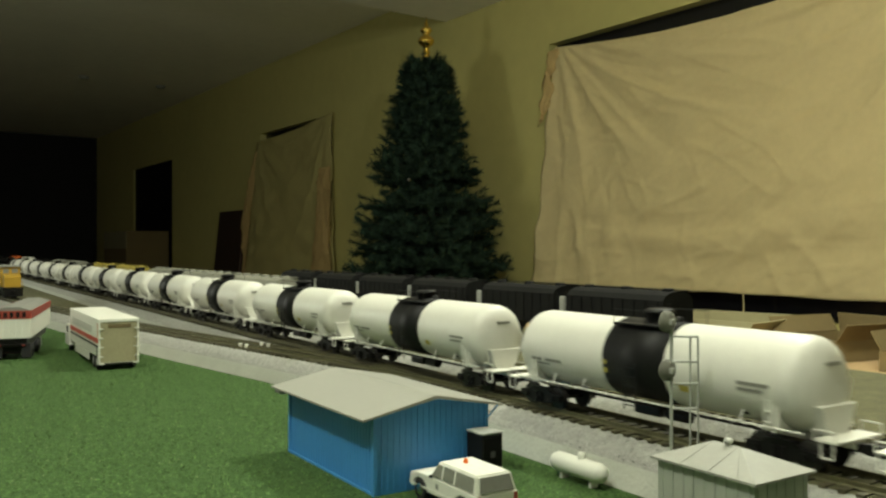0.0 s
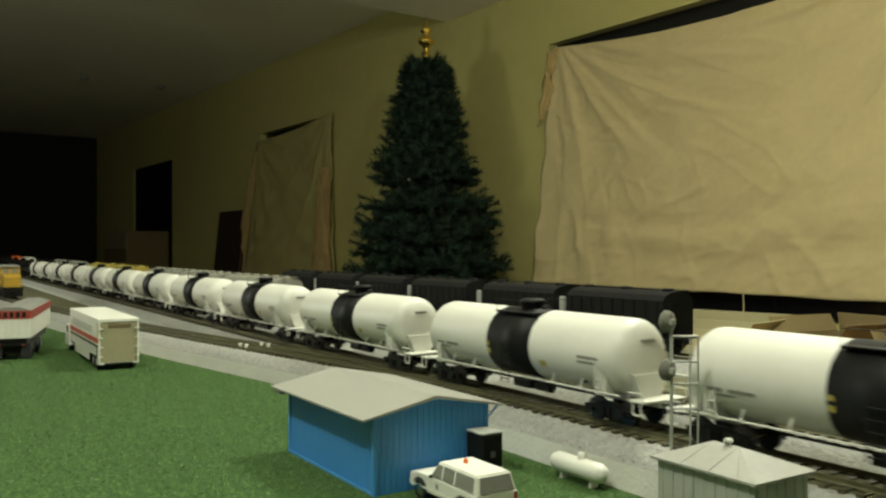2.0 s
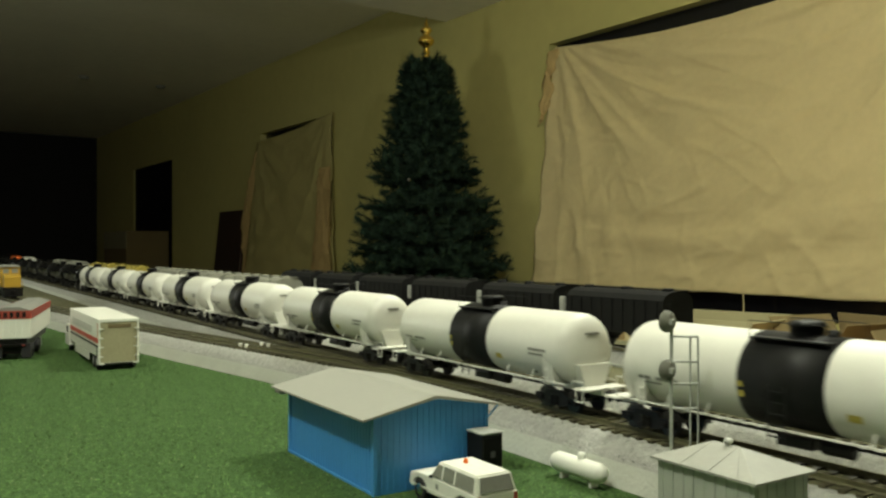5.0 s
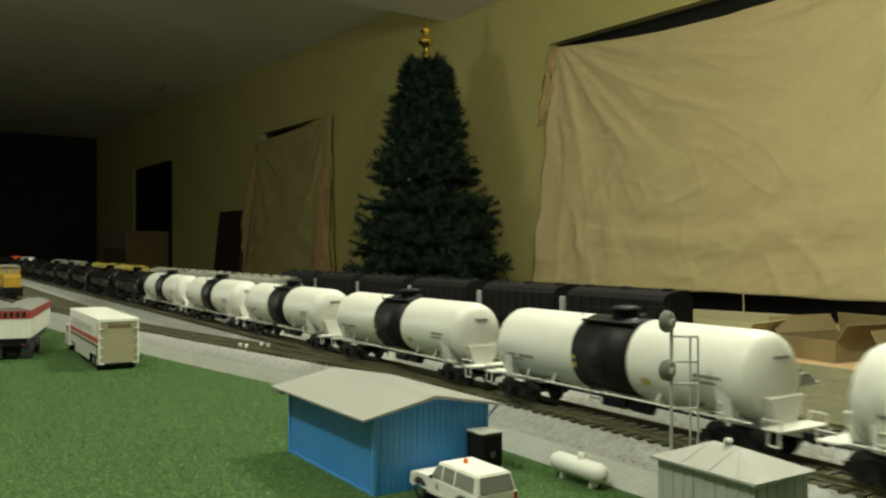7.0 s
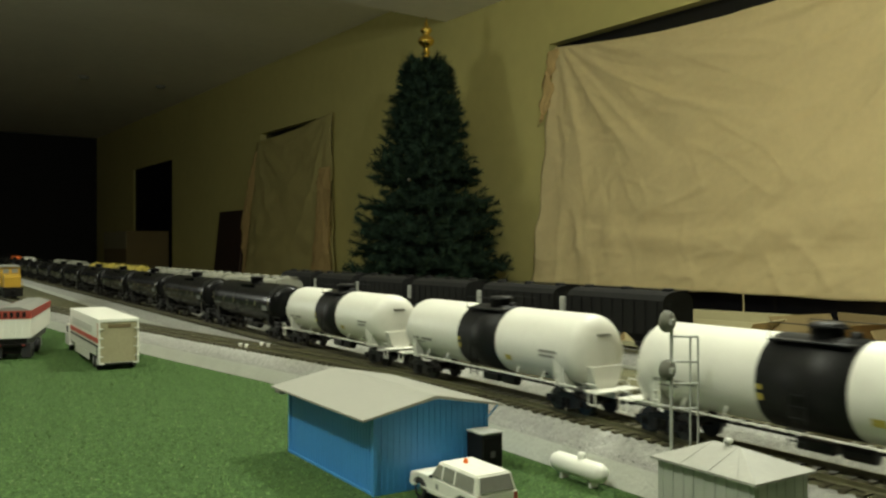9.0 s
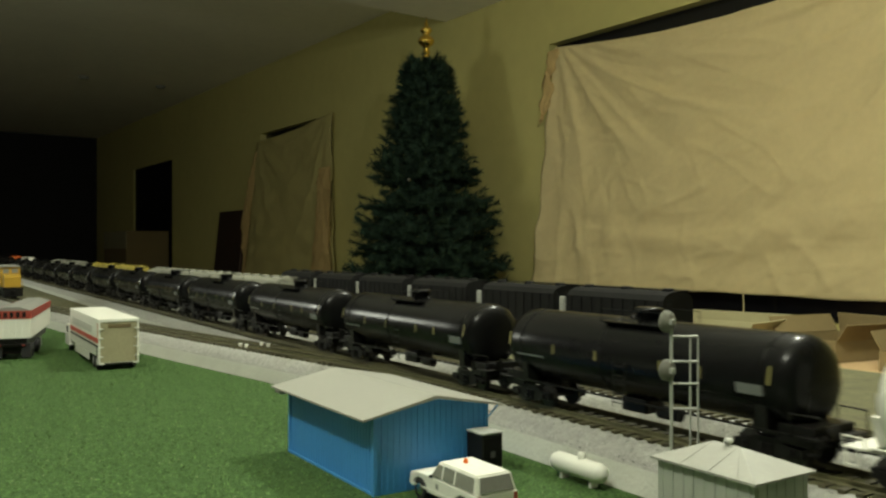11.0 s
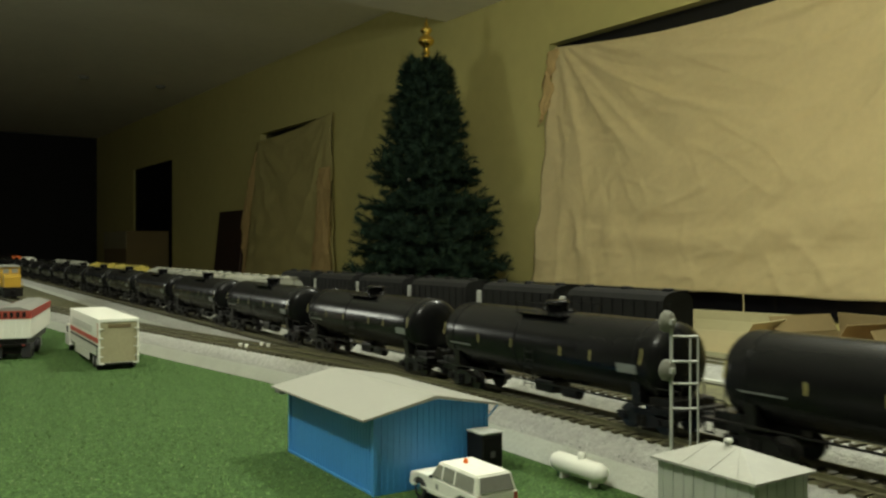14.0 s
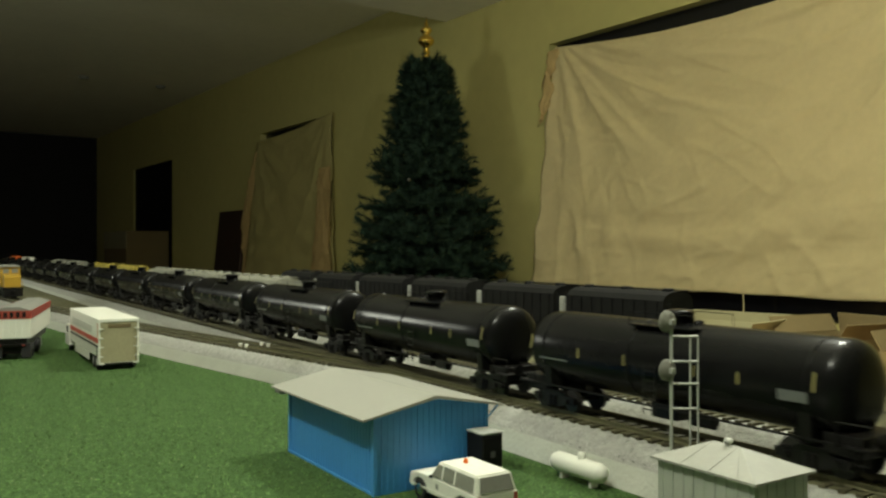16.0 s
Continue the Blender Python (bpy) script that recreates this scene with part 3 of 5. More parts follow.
def black_tank_car():
    car = thing("tank_car", "glossy black tank car with small yellow marks, rolling", "tank car", "moving tank cars")
    half = 0.0902
    r = TANK_R + 0.0002
    bm = lathe(tank_profile(half, r, 0.0085, 0.62), "X", 40)
    bmesh.ops.translate(bm, verts=bm.verts, vec=(0, 0, TANK_Z))
    part("tank", bm, BLACKT, car)
    for x in (-0.075, -0.015, 0.075):
        seam = lathe([(x - 0.0006, r - 0.0005), (x - 0.0006, r + 0.0002), (x + 0.0006, r + 0.0002), (x + 0.0006, r - 0.0005)], "X", 40)
        bmesh.ops.translate(seam, verts=seam.verts, vec=(0, 0, TANK_Z))
        part("seam", seam, BLACKT, car)
    part("manway", lathe([(0.0455, 0.0058), (0.0510, 0.0058), (0.0514, 0.0066), (0.0525, 0.0066), (0.0533, 0.0050), (0.0535, 0.0)], "Z", 20), BLACKT, car)
    plat = bmesh.new()
    for y in (-0.0095, 0.0095):
        box(plat, -0.019, 0.019, y - 0.003, y + 0.003, 0.0460, 0.0466)
    box(plat, -0.0165, -0.0150, -0.0125, 0.0125, 0.0456, 0.0464)
    box(plat, 0.0150, 0.0165, -0.0125, 0.0125, 0.0456, 0.0464)
    part("platform", plat, BLACKT, car)
    for y in (-0.0122, 0.0122):
        rail = [((-0.019, y, 0.0520), (0.019, y, 0.0520))] + [((x, y, 0.0462), (x, y, 0.0520)) for x in (-0.019, 0.019)]
        part("top_handrail", rods(rail, 0.0002, 5), BLACKT, car)
    for x in (-0.010, 0.011):
        part("valve", lathe([(0.0465, 0.0020), (0.0492, 0.0020), (0.0496, 0.0)], "Z", 10), BLACKT, car).location = (x, 0.0, 0)
    for s in (-1, 1):
        part("draft_sill", boxed(*sorted((s * 0.060, s * 0.0985)), -0.0030, 0.0030, 0.0095, 0.0128), BLACKP, car)
        # Added black block stands for bogie mass and shadow under the tank end.
        part("end_sheet", boxed(*sorted((s * 0.0790, s * 0.0945)), -0.0125, 0.0125, 0.0085, 0.0160, 0.0004), BLACKP, car)
        part("end_platform", boxed(*sorted((s * 0.0880, s * 0.0990)), -0.0145, 0.0145, 0.0118, 0.0128, 0.0003), BLACKP, car)
        part("saddle", prism([(-0.0150, 0.0118), (0.0150, 0.0118), (0.0160, 0.0220), (0.0140, 0.0190), (0.0080, 0.0145), (0.0, 0.0130), (-0.0080, 0.0145), (-0.0140, 0.0190), (-0.0160, 0.0220)], *sorted((s * 0.0715, s * 0.0765)), "X"), BLACKP, car)
        for y in (-0.0140, 0.0140):
            part("end_handrail", rods([((s * 0.0985, y, 0.0120), (s * 0.0985, y, 0.0205)), ((s * 0.0985, y, 0.0205), (s * 0.0860, y * 1.08, 0.0205)), ((s * 0.0860, y * 1.08, 0.0205), (s * 0.0860, y, 0.0120))], 0.00035, 5), BLACKP, car)
            part("step", rods([((s * 0.0930, y, 0.0125), (s * 0.0930, y, 0.0070)), ((s * 0.0975, y, 0.0125), (s * 0.0975, y, 0.0070)), ((s * 0.0930, y, 0.0070), (s * 0.0975, y, 0.0070))], 0.0004, 5), BLACKP, car)
        part("brake_wheel" if s > 0 else "air_line", rods([((s * 0.0978, -0.006, 0.0145), (s * 0.0988, -0.006, 0.0145))], 0.0032 if s > 0 else 0.0008, 12), BLACKP, car)
        coupler(car, s, 0.1045)
        truck(car, s * 0.0740)
    for y in (-1, 1):
        rr = [((-0.0865, y * 0.0150, 0.0128), (0.0865, y * 0.0150, 0.0128))]
        part("side_rail", rods(rr, 0.0005, 6), BLACKP, car)
        part("side_ladder", rods([((-0.0035, y * 0.0190, 0.010), (-0.0035, y * 0.0190, 0.0300)), ((0.0035, y * 0.0190, 0.010), (0.0035, y * 0.0190, 0.0300))] + [((-0.0035, y * 0.0190, z), (0.0035, y * 0.0190, z)) for z in (0.012, 0.016, 0.020, 0.024, 0.028)], 0.0003, 5), BLACKP, car)
        for x in (-0.0850, -0.0485, -0.0175, 0.0235, 0.0455, 0.0785):
            tall, low = (0.0068, 0.0300) if abs(x) > 0.07 else (0.0046, 0.0285)
            q = bmesh.new()
            q.faces.new([q.verts.new((xx, y * (math.sqrt((r + 0.0004) ** 2 - (z - TANK_Z) ** 2)), z)) for xx, z in ((x, low), (x + 0.0011, low), (x + 0.0011, low + tall), (x, low + tall))])
            part("reflector", q, YELLOWD, car, "small yellow reflector strip")
        for x0, x1, z0, z1 in ((0.0640, 0.0765, 0.0255, 0.0295), (-0.078, -0.056, 0.0258, 0.0266)):
            lett = bmesh.new()
            lett.faces.new([lett.verts.new((xx, y * math.sqrt((r + 0.0004) ** 2 - (z - TANK_Z) ** 2), z)) for xx, z in ((x0, z0), (x1, z0), (x1, z1), (x0, z1))])
            part("lettering_bar", lett, GREYD, car, "bar of unreadable grey lettering")
    gear = bmesh.new()
    box(gear, -0.012, 0.004, -0.006, 0.006, 0.0060, 0.0125, 0.0008)
    rod(gear, (0.012, -0.005, 0.0085), (0.024, -0.005, 0.0085), 0.0028, 10)
    rod(gear, (-0.055, 0.0, 0.0090), (0.055, 0.0, 0.0090), 0.0006, 5)
    part("brake_gear", gear, BLACKP, car)
    return car


def shorten(car, k):
    """Brings a car to its length; bogies keep their shape and move along."""
    for ob in car.children_recursive:
        in_bogie = ob.name.startswith("bogie") or (ob.parent and ob.parent.name.startswith("bogie"))
        if in_bogie:
            mid = 0.0735 if max(v.co.x for v in ob.data.vertices) > 0 else -0.0735
            ob.data.transform(Matrix.Translation((mid * (k - 1), 0, 0)))
        else:
            ob.data.transform(Matrix.Diagonal((k, 1, 1, 1)))
            ob.location.x *= k


def train_way(t):
    """How far the train has rolled: it slows a little."""
    return 0.253829 * t + 3.77556e-05 * t ** 2 - 2.24787e-05 * t ** 3 + 0.010 * smooth((t - 9.2) / 2.1)


FIRST = -0.26174         # middle of the car beside the signal when the clip starts
WHITE_LEAD, WHITE_BEHIND, BLACK_CARS = 1, 13, 22
first_white, first_black = white_tank_car(), black_tank_car()
shorten(first_white, 0.9405)
shorten(first_black, 0.950)
train = []
for i in range(-WHITE_LEAD, WHITE_BEHIND + 1):
    train.append((first_white if not train else copy_thing(first_white, Matrix()), FIRST - i * CAR))
for i in range(BLACK_CARS):
    train.append((first_black if i == 0 else copy_thing(first_black, Matrix()), FIRST + 0.005 - (WHITE_BEHIND + 1 + i) * CAR))


def motions():
    times = [0.0, 1 / 30] + [0.5 * k for k in range(1, 32)] + [16.0 - 1 / 30, 16.0]
    for car, x in train:
        walk(car, [(t, pose(x + train_way(t), TRACK_Y, RAIL_Z)) for t in times])


# ---- christmas tree ----
def fir_tree(x, y, z, height, radius):
    tree = thing("christmas_tree", "dark green artificial fir tree with a gold topper", "christmas tree", m=pose(x, y, z))
    part("trunk", lathe([(0, 0.035), (height * 0.6, 0.02), (height * 0.97, 0.006), (height * 0.975, 0)], "Z", 10), BARK, tree)
    rnd = random.Random(11)
    verts, faces = [], []
    branches = bmesh.new()
    shape = [(0.0, 1.0), (0.12, 1.0), (0.45, 0.80), (0.60, 0.66), (0.64, 0.60), (0.655, 0.30), (0.685, 0.28), (0.70, 0.56), (0.73, 0.44), (0.78, 0.36), (0.80, 0.30), (0.82, 0.35), (0.88, 0.26), (0.905, 0.15), (0.93, 0.22), (0.96, 0.13), (1.0, 0.06)]

    def outline(u):
        for (u0, r0), (u1, r1) in zip(shape, shape[1:]):
            if u <= u1:
                return r0 + (r1 - r0) * (u - u0) / (u1 - u0)
        return shape[-1][1]

    def needle_spray(base, way, length):
        # a twig with needles all round it, as thin blades
        way = way.normalized()
        side = way.cross(Vector((0, 0, 1))).normalized()
        up = side.cross(way)
        steps = max(5, int(length / 0.011))
        for k in range(steps):
            p = base + way * (length * (k + 0.5) / steps)
            for q in range(7):
                a = rnd.uniform(0, 2 * math.pi)
                out = (side * math.cos(a) + up * math.sin(a)) * 0.75 + way * 0.65
                tip = p + out * rnd.uniform(0.020, 0.036)
                w = way.cross(out).normalized() * 0.0034
                i = len(verts)
                verts.extend((p - w, p + w, tip))
                faces.append((i, i + 1, i + 2))
    tiers = 38
    for t in range(tiers):
        f = t / (tiers - 1)
        zz = height * (0.13 + 0.84 * f)
        reach = outline(zz / height) * radius
        count = int(9 + 11 * (1 - f))
        for b in range(count):
            a = 2 * math.pi * (b + rnd.uniform(-0.3, 0.3)) / count + t * 1.1
            ln = reach * rnd.uniform(0.72, 1.16)
            lift = 0.10 + 0.35 * f + rnd.uniform(-0.12, 0.10)
            base = Vector((0, 0, zz))
            way = Vector((math.cos(a), math.sin(a), lift)).normalized()
            tip = base + way * ln
            rod(branches, base, tip, 0.004, 4, 0.0012)
            n = max(3, int(ln / 0.050))
            for k in range(n):
                s = 0.22 + 0.78 * (k + 1) / n
                root = base + way * (ln * s) - Vector((0, 0, 0.03 * s * s))
                for sgn in (-1, 1):
                    tw = way.cross(Vector((0, 0, 1))).normalized() * sgn
                    d = way * rnd.uniform(0.5, 1.0) + tw * rnd.uniform(0.4, 0.9) + Vector((0, 0, rnd.uniform(-0.25, 0.25)))
                    needle_spray(root, d, rnd.uniform(0.07, 0.13) * (0.65 + 0.5 * (1 - s) + 0.2 * (1 - f)))
            needle_spray(tip - way * 0.06, way + Vector((0, 0, 0.15)), 0.12)
    part("branch_frame", branches, BARK, tree)
    me = bpy.data.meshes.new("crown")
    me.from_pydata([tuple(v) for v in verts], [], faces)
    me.materials.append(PINE)
    crown = new("crown", me)
    crown.parent = tree
    prof = [(0, 0.010), (0.03, 0.012), (0.045, 0.020), (0.06, 0.013), (0.075, 0.018), (0.09, 0.011), (0.11, 0.013), (0.125, 0.030), (0.145, 0.036), (0.165, 0.030), (0.18, 0.012), (0.195, 0.017), (0.21, 0.027), (0.225, 0.020), (0.235, 0.008), (0.25, 0.010), (0.265, 0.004), (0.31, 0.0)]
    prof = [(q * 0.74, r * 1.05) for q, r in prof]
    top = part("topper", lathe(prof, "Z", 20), GOLD, tree, "shiny gold spire topper")
    top.location = (0.0, 0.0, height * 0.985)
    bulb = part("bulb", lathe([(-0.006, 0), (-0.004, 0.005), (0, 0.006), (0.004, 0.005), (0.006, 0)], "Z", 10), STEEL, tree, "tiny clear light bulb")
    bulb.location = (0.36, -0.30, height * 0.70)
    return tree


fir_tree(-3.25, 1.98, FLOOR_Z, 1.965, 0.40)


# ---- blue shed ----
def blue_shed():
    s = thing("metal_shed", "blue ribbed metal shed with a grey gable roof", "shed")
    x0, x1, y0, y1, h = -0.386, -0.2965, 0.157, 0.2105, 0.0325
    ym, rz = (y0 + y1) / 2, 0.0385
    part("wall", boxed(x0, x1, y0, y0 + 0.0012, 0, h), BLUE, s)
    part("wall", boxed(x0, x1, y1 - 0.0012, y1, 0, h), BLUE, s)
    gable = [(y0 + 0.0012, 0), (y1 - 0.0012, 0), (y1 - 0.0012, h), (ym, rz - 0.0004), (y0 + 0.0012, h)]
    part("gable_wall", prism(gable, x1 - 0.0012, x1, "X"), BLUE, s)
    part("gable_wall", prism(gable, x0, x0 + 0.0012, "X"), BLUE, s)
    n = 32
    for k in range(n):
        x = x0 + 0.003 + (x1 - x0 - 0.006) * k / (n - 1)
        part("rib", boxed(x - 0.0004, x + 0.0004, y0 - 0.00022, y0, 0.0006, h - 0.001), BLUE, s)
    for k in range(18):
        y = y0 + 0.003 + (y1 - y0 - 0.006) * k / 17
        part("rib", boxed(x1, x1 + 0.00022, y - 0.0004, y + 0.0004, 0.0006, h - 0.0008 + (rz - h) * (1 - abs(y - ym) / (ym - y0))), BLUE, s)
    for x, y in ((x0, y0), (x1 - 0.0008, y0 - 0.0008), (x1 - 0.0008, y1)):
        part("corner_trim", boxed(x - 0.0007, x + 0.0015, y - 0.0006, y + 0.0012, 0, h - 0.0008), BLUE, s)
    part("base_sill", boxed(x0, x1, y0 - 0.0010, y0 - 0.0004, 0, 0.0010), BLUE, s)
    ex, ey = 0.0045, 0.0074
    t = 0.0014
    for sgn in (-1, 1):
        ye = ym + sgn * (ym - y0 + ey)
        ze = 0.0318
        out = [(ym, rz), (ye, ze), (ye, ze - t * 0.6), (ym, rz - t)]
        part("roof_panel", prism(out, x0 - 0.006, x1 + 0.0035, "X"), ROOF, s, "smooth grey roof panel")
    part("gutter", boxed(x0 - 0.003, x0 + 0.004, y0 - 0.0066, y0 - 0.0035, 0.0290, 0.0305, 0.0003), GREYP, s)
    part("brace", rods([((x1 + 0.001, y1 + 0.0005, 0.026), (x1 + 0.001, y1 + 0.006, 0.031))], 0.0004), BLUE, s)
    return s


blue_shed()


def machine_cabinet():
    m = thing("vending_cabinet", "black machine cabinet with a faint front panel beside the shed", "machine", m=pose(-0.2893, 0.2052, 0))
    part("cabinet_body", boxed(-0.0058, 0.0058, -0.0052, 0.0052, 0, 0.0215, 0.0005), BLACKP, m)
    part("cap", boxed(-0.0060, 0.0060, -0.0055, 0.0055, 0.0215, 0.0224, 0.0003), GREYP, m, "dark grey cap")
    part("front_panel", boxed(0.0058, 0.0061, -0.0043, 0.0043, 0.002, 0.020), BLACKT, m, "glossy black front panel")
    part("notice", boxed(0.0061, 0.0063, -0.0012, 0.0010, 0.0120, 0.0145), mat("worn_notice", (0.06, 0.06, 0.06), 0.5), m, "small worn notice")
    return m


machine_cabinet()


# ---- grey shed ----
def grey_shed():
    s = thing("utility_shed", "grey ribbed shed with a pale hipped roof and round vent", "shed")
    x0, x1, y0, y1, h = -0.1955, -0.1580, 0.2090, 0.2348, 0.0305
    part("wall", boxed(x0, x1, y0, y1, 0, h), SHEDG, s)
    for k in range(9):
        x = x0 + 0.002 + (x1 - x0 - 0.004) * k / 8
        part("rib", boxed(x - 0.0004, x + 0.0004, y0 - 0.0002, y0, 0, h - 0.0005), SHEDG, s)
    for k in range(6):
        y = y0 + 0.002 + (y1 - y0 - 0.004) * k / 5
        part("rib", boxed(x1, x1 + 0.0002, y - 0.0004, y + 0.0004, 0, h - 0.0005), SHEDG, s)
    bm = bmesh.new()
    e, z0, z1 = 0.0018, h, h + 0.0058
    c = [bm.verts.new(p) for p in ((x0 - e, y0 - e, z0), (x1 + e, y0 - e, z0), (x1 + e, y1 + e, z0), (x0 - e, y1 + e, z0))]
    b = [bm.verts.new((v.co.x, v.co.y, z0 - 0.0008)) for v in c]
    ym = (y0 + y1) / 2
    r0, r1 = bm.verts.new((x0 + 0.012, ym, z1)), bm.verts.new((x1 - 0.0150, ym, z1))
    for f in ((c[0], c[1], r1, r0), (c[1], c[2], r1), (c[2], c[3], r0, r1), (c[3], c[0], r0), (b[3], b[2], b[1], b[0])):
        bm.faces.new(f)
    for i in range(4):
        bm.faces.new((b[i], b[(i + 1) % 4], c[(i + 1) % 4], c[i]))
    bmesh.ops.recalc_face_normals(bm, faces=bm.faces)
    part("roof", bm, ROOF, s, "pale grey hipped roof")
    for x in (x0 + 0.011, x0 + 0.022, x0 + 0.033):
        part("roof_seam", rods([((x, y0 - e, z0 + 0.0002), (min(max(x, x0 + 0.012), x1 - 0.0150), ym, z1 - 0.00003))], 0.00009, 5), ROOF, s)
    vent = part("vent", lathe([(0, 0.0009), (0.0006, 0.0009), (0.0008, 0.0014), (0.0015, 0.0016), (0.0021, 0.0012), (0.0023, 0)], "Z", 14), GREYL, s, "round turbine vent")
    vent.location = (x0 + 0.0180, ym, z1 - 0.0003)
    return s


grey_shed()


# ---- propane tank ----
def propane_tank():
    t = thing("propane_tank", "white horizontal propane tank on short feet", "gas tank", m=pose(-0.2685, 0.2392, 0, 0, 0, 0))
    r, half = 0.0042, 0.0168
    bm = lathe([(-half, 0), (-half + 0.0008, r * 0.5), (-half + 0.0022, r * 0.82), (-half + 0.0042, r), (half - 0.0042, r), (half - 0.0022, r * 0.82), (half - 0.0008, r * 0.5), (half, 0)], "X", 24)
    bmesh.ops.translate(bm, verts=bm.verts, vec=(0, 0, 0.0066))
    part("vessel", bm, CARW, t)
    part("valve_dome", lathe([(0.0102, 0.0019), (0.0122, 0.0019), (0.0131, 0.0013), (0.0133, 0)], "Z", 12), CARW, t).location = (0.002, 0, 0)
    for x in (-0.0092, 0.0092):
        part("foot", boxed(x - 0.0007, x + 0.0007, -0.0020, 0.0020, 0, 0.0035), CARW, t)
    return t


propane_tank()


# ---- signal mast ----
def signal_mast():
    s = thing("signal_mast", "grey two-headed railway signal with a ladder cage", "railway signal", m=pose(-0.2233, 0.2460, 0.0))
    part("mast", rods([((0, 0, 0), (0, 0, 0.0745))], 0.0007, 8), MASTG, s)
    part("base", boxed(-0.0025, 0.0025, -0.0025, 0.0025, 0, 0.002, 0.0003), GREYP, s)
    for z in (0.0712, 0.0526):
        head = part("signal_head", lathe([(-0.0006, 0.0), (-0.0006, 0.0042), (0.0005, 0.0042), (0.0009, 0.0030), (0.0020, 0.0026), (0.0022, 0)], "X", 22), DISC, s, "round olive-grey target disc")
        head.location = (-0.0010, -0.0012, z)
        part("lamp_hood", lathe([(-0.0030, 0.0014), (-0.0006, 0.0014), (-0.0006, 0)], "X", 10), MASTG, head)
        part("lens_housing", boxed(0.0018, 0.0034, -0.0012, 0.0012, -0.0012, 0.0012, 0.0003), MASTG, head)
    for q in (0.78, 1.10):
        part("ladder_rail", rods([((0.005 * q, 0.0078 * q, 0.0), (0.005 * q, 0.0078 * q, 0.0650))], 0.00042, 6), MASTG, s)
    for z in (0.0656, 0.0560, 0.0475, 0.0380):
        part("bracket", rods([((0, 0, z), (0.0039, 0.0061, z - 0.0002)), ((0.0006, -0.0004, z), (0.0055, 0.0086, z - 0.0002)), ((0.0039, 0.0061, z), (0.0055, 0.0086, z))], 0.00045, 5), MASTG, s)
    return s


signal_mast()


# ---- vehicles ----
def wheel_part(parent, x, y, r, width, rim=STEEL):
    w = part("wheel", lathe([(-width / 2, 0), (-width / 2, r * 0.9), (-width / 2 + 0.0003, r), (width / 2 - 0.0003, r), (width / 2, r * 0.9), (width / 2, 0)], "Y", 20), TYRE, parent)
    w.location = (x, y, r)
    s = 1 if y > 0 else -1
    part("rim", lathe([(s * width / 2, 0), (s * (width / 2 + 0.0002), r * 0.25), (s * (width / 2 + 0.0001), r * 0.58), (s * (width / 2 - 0.0004), r * 0.6)], "Y", 16), rim, w, "silver wheel rim")
    return w


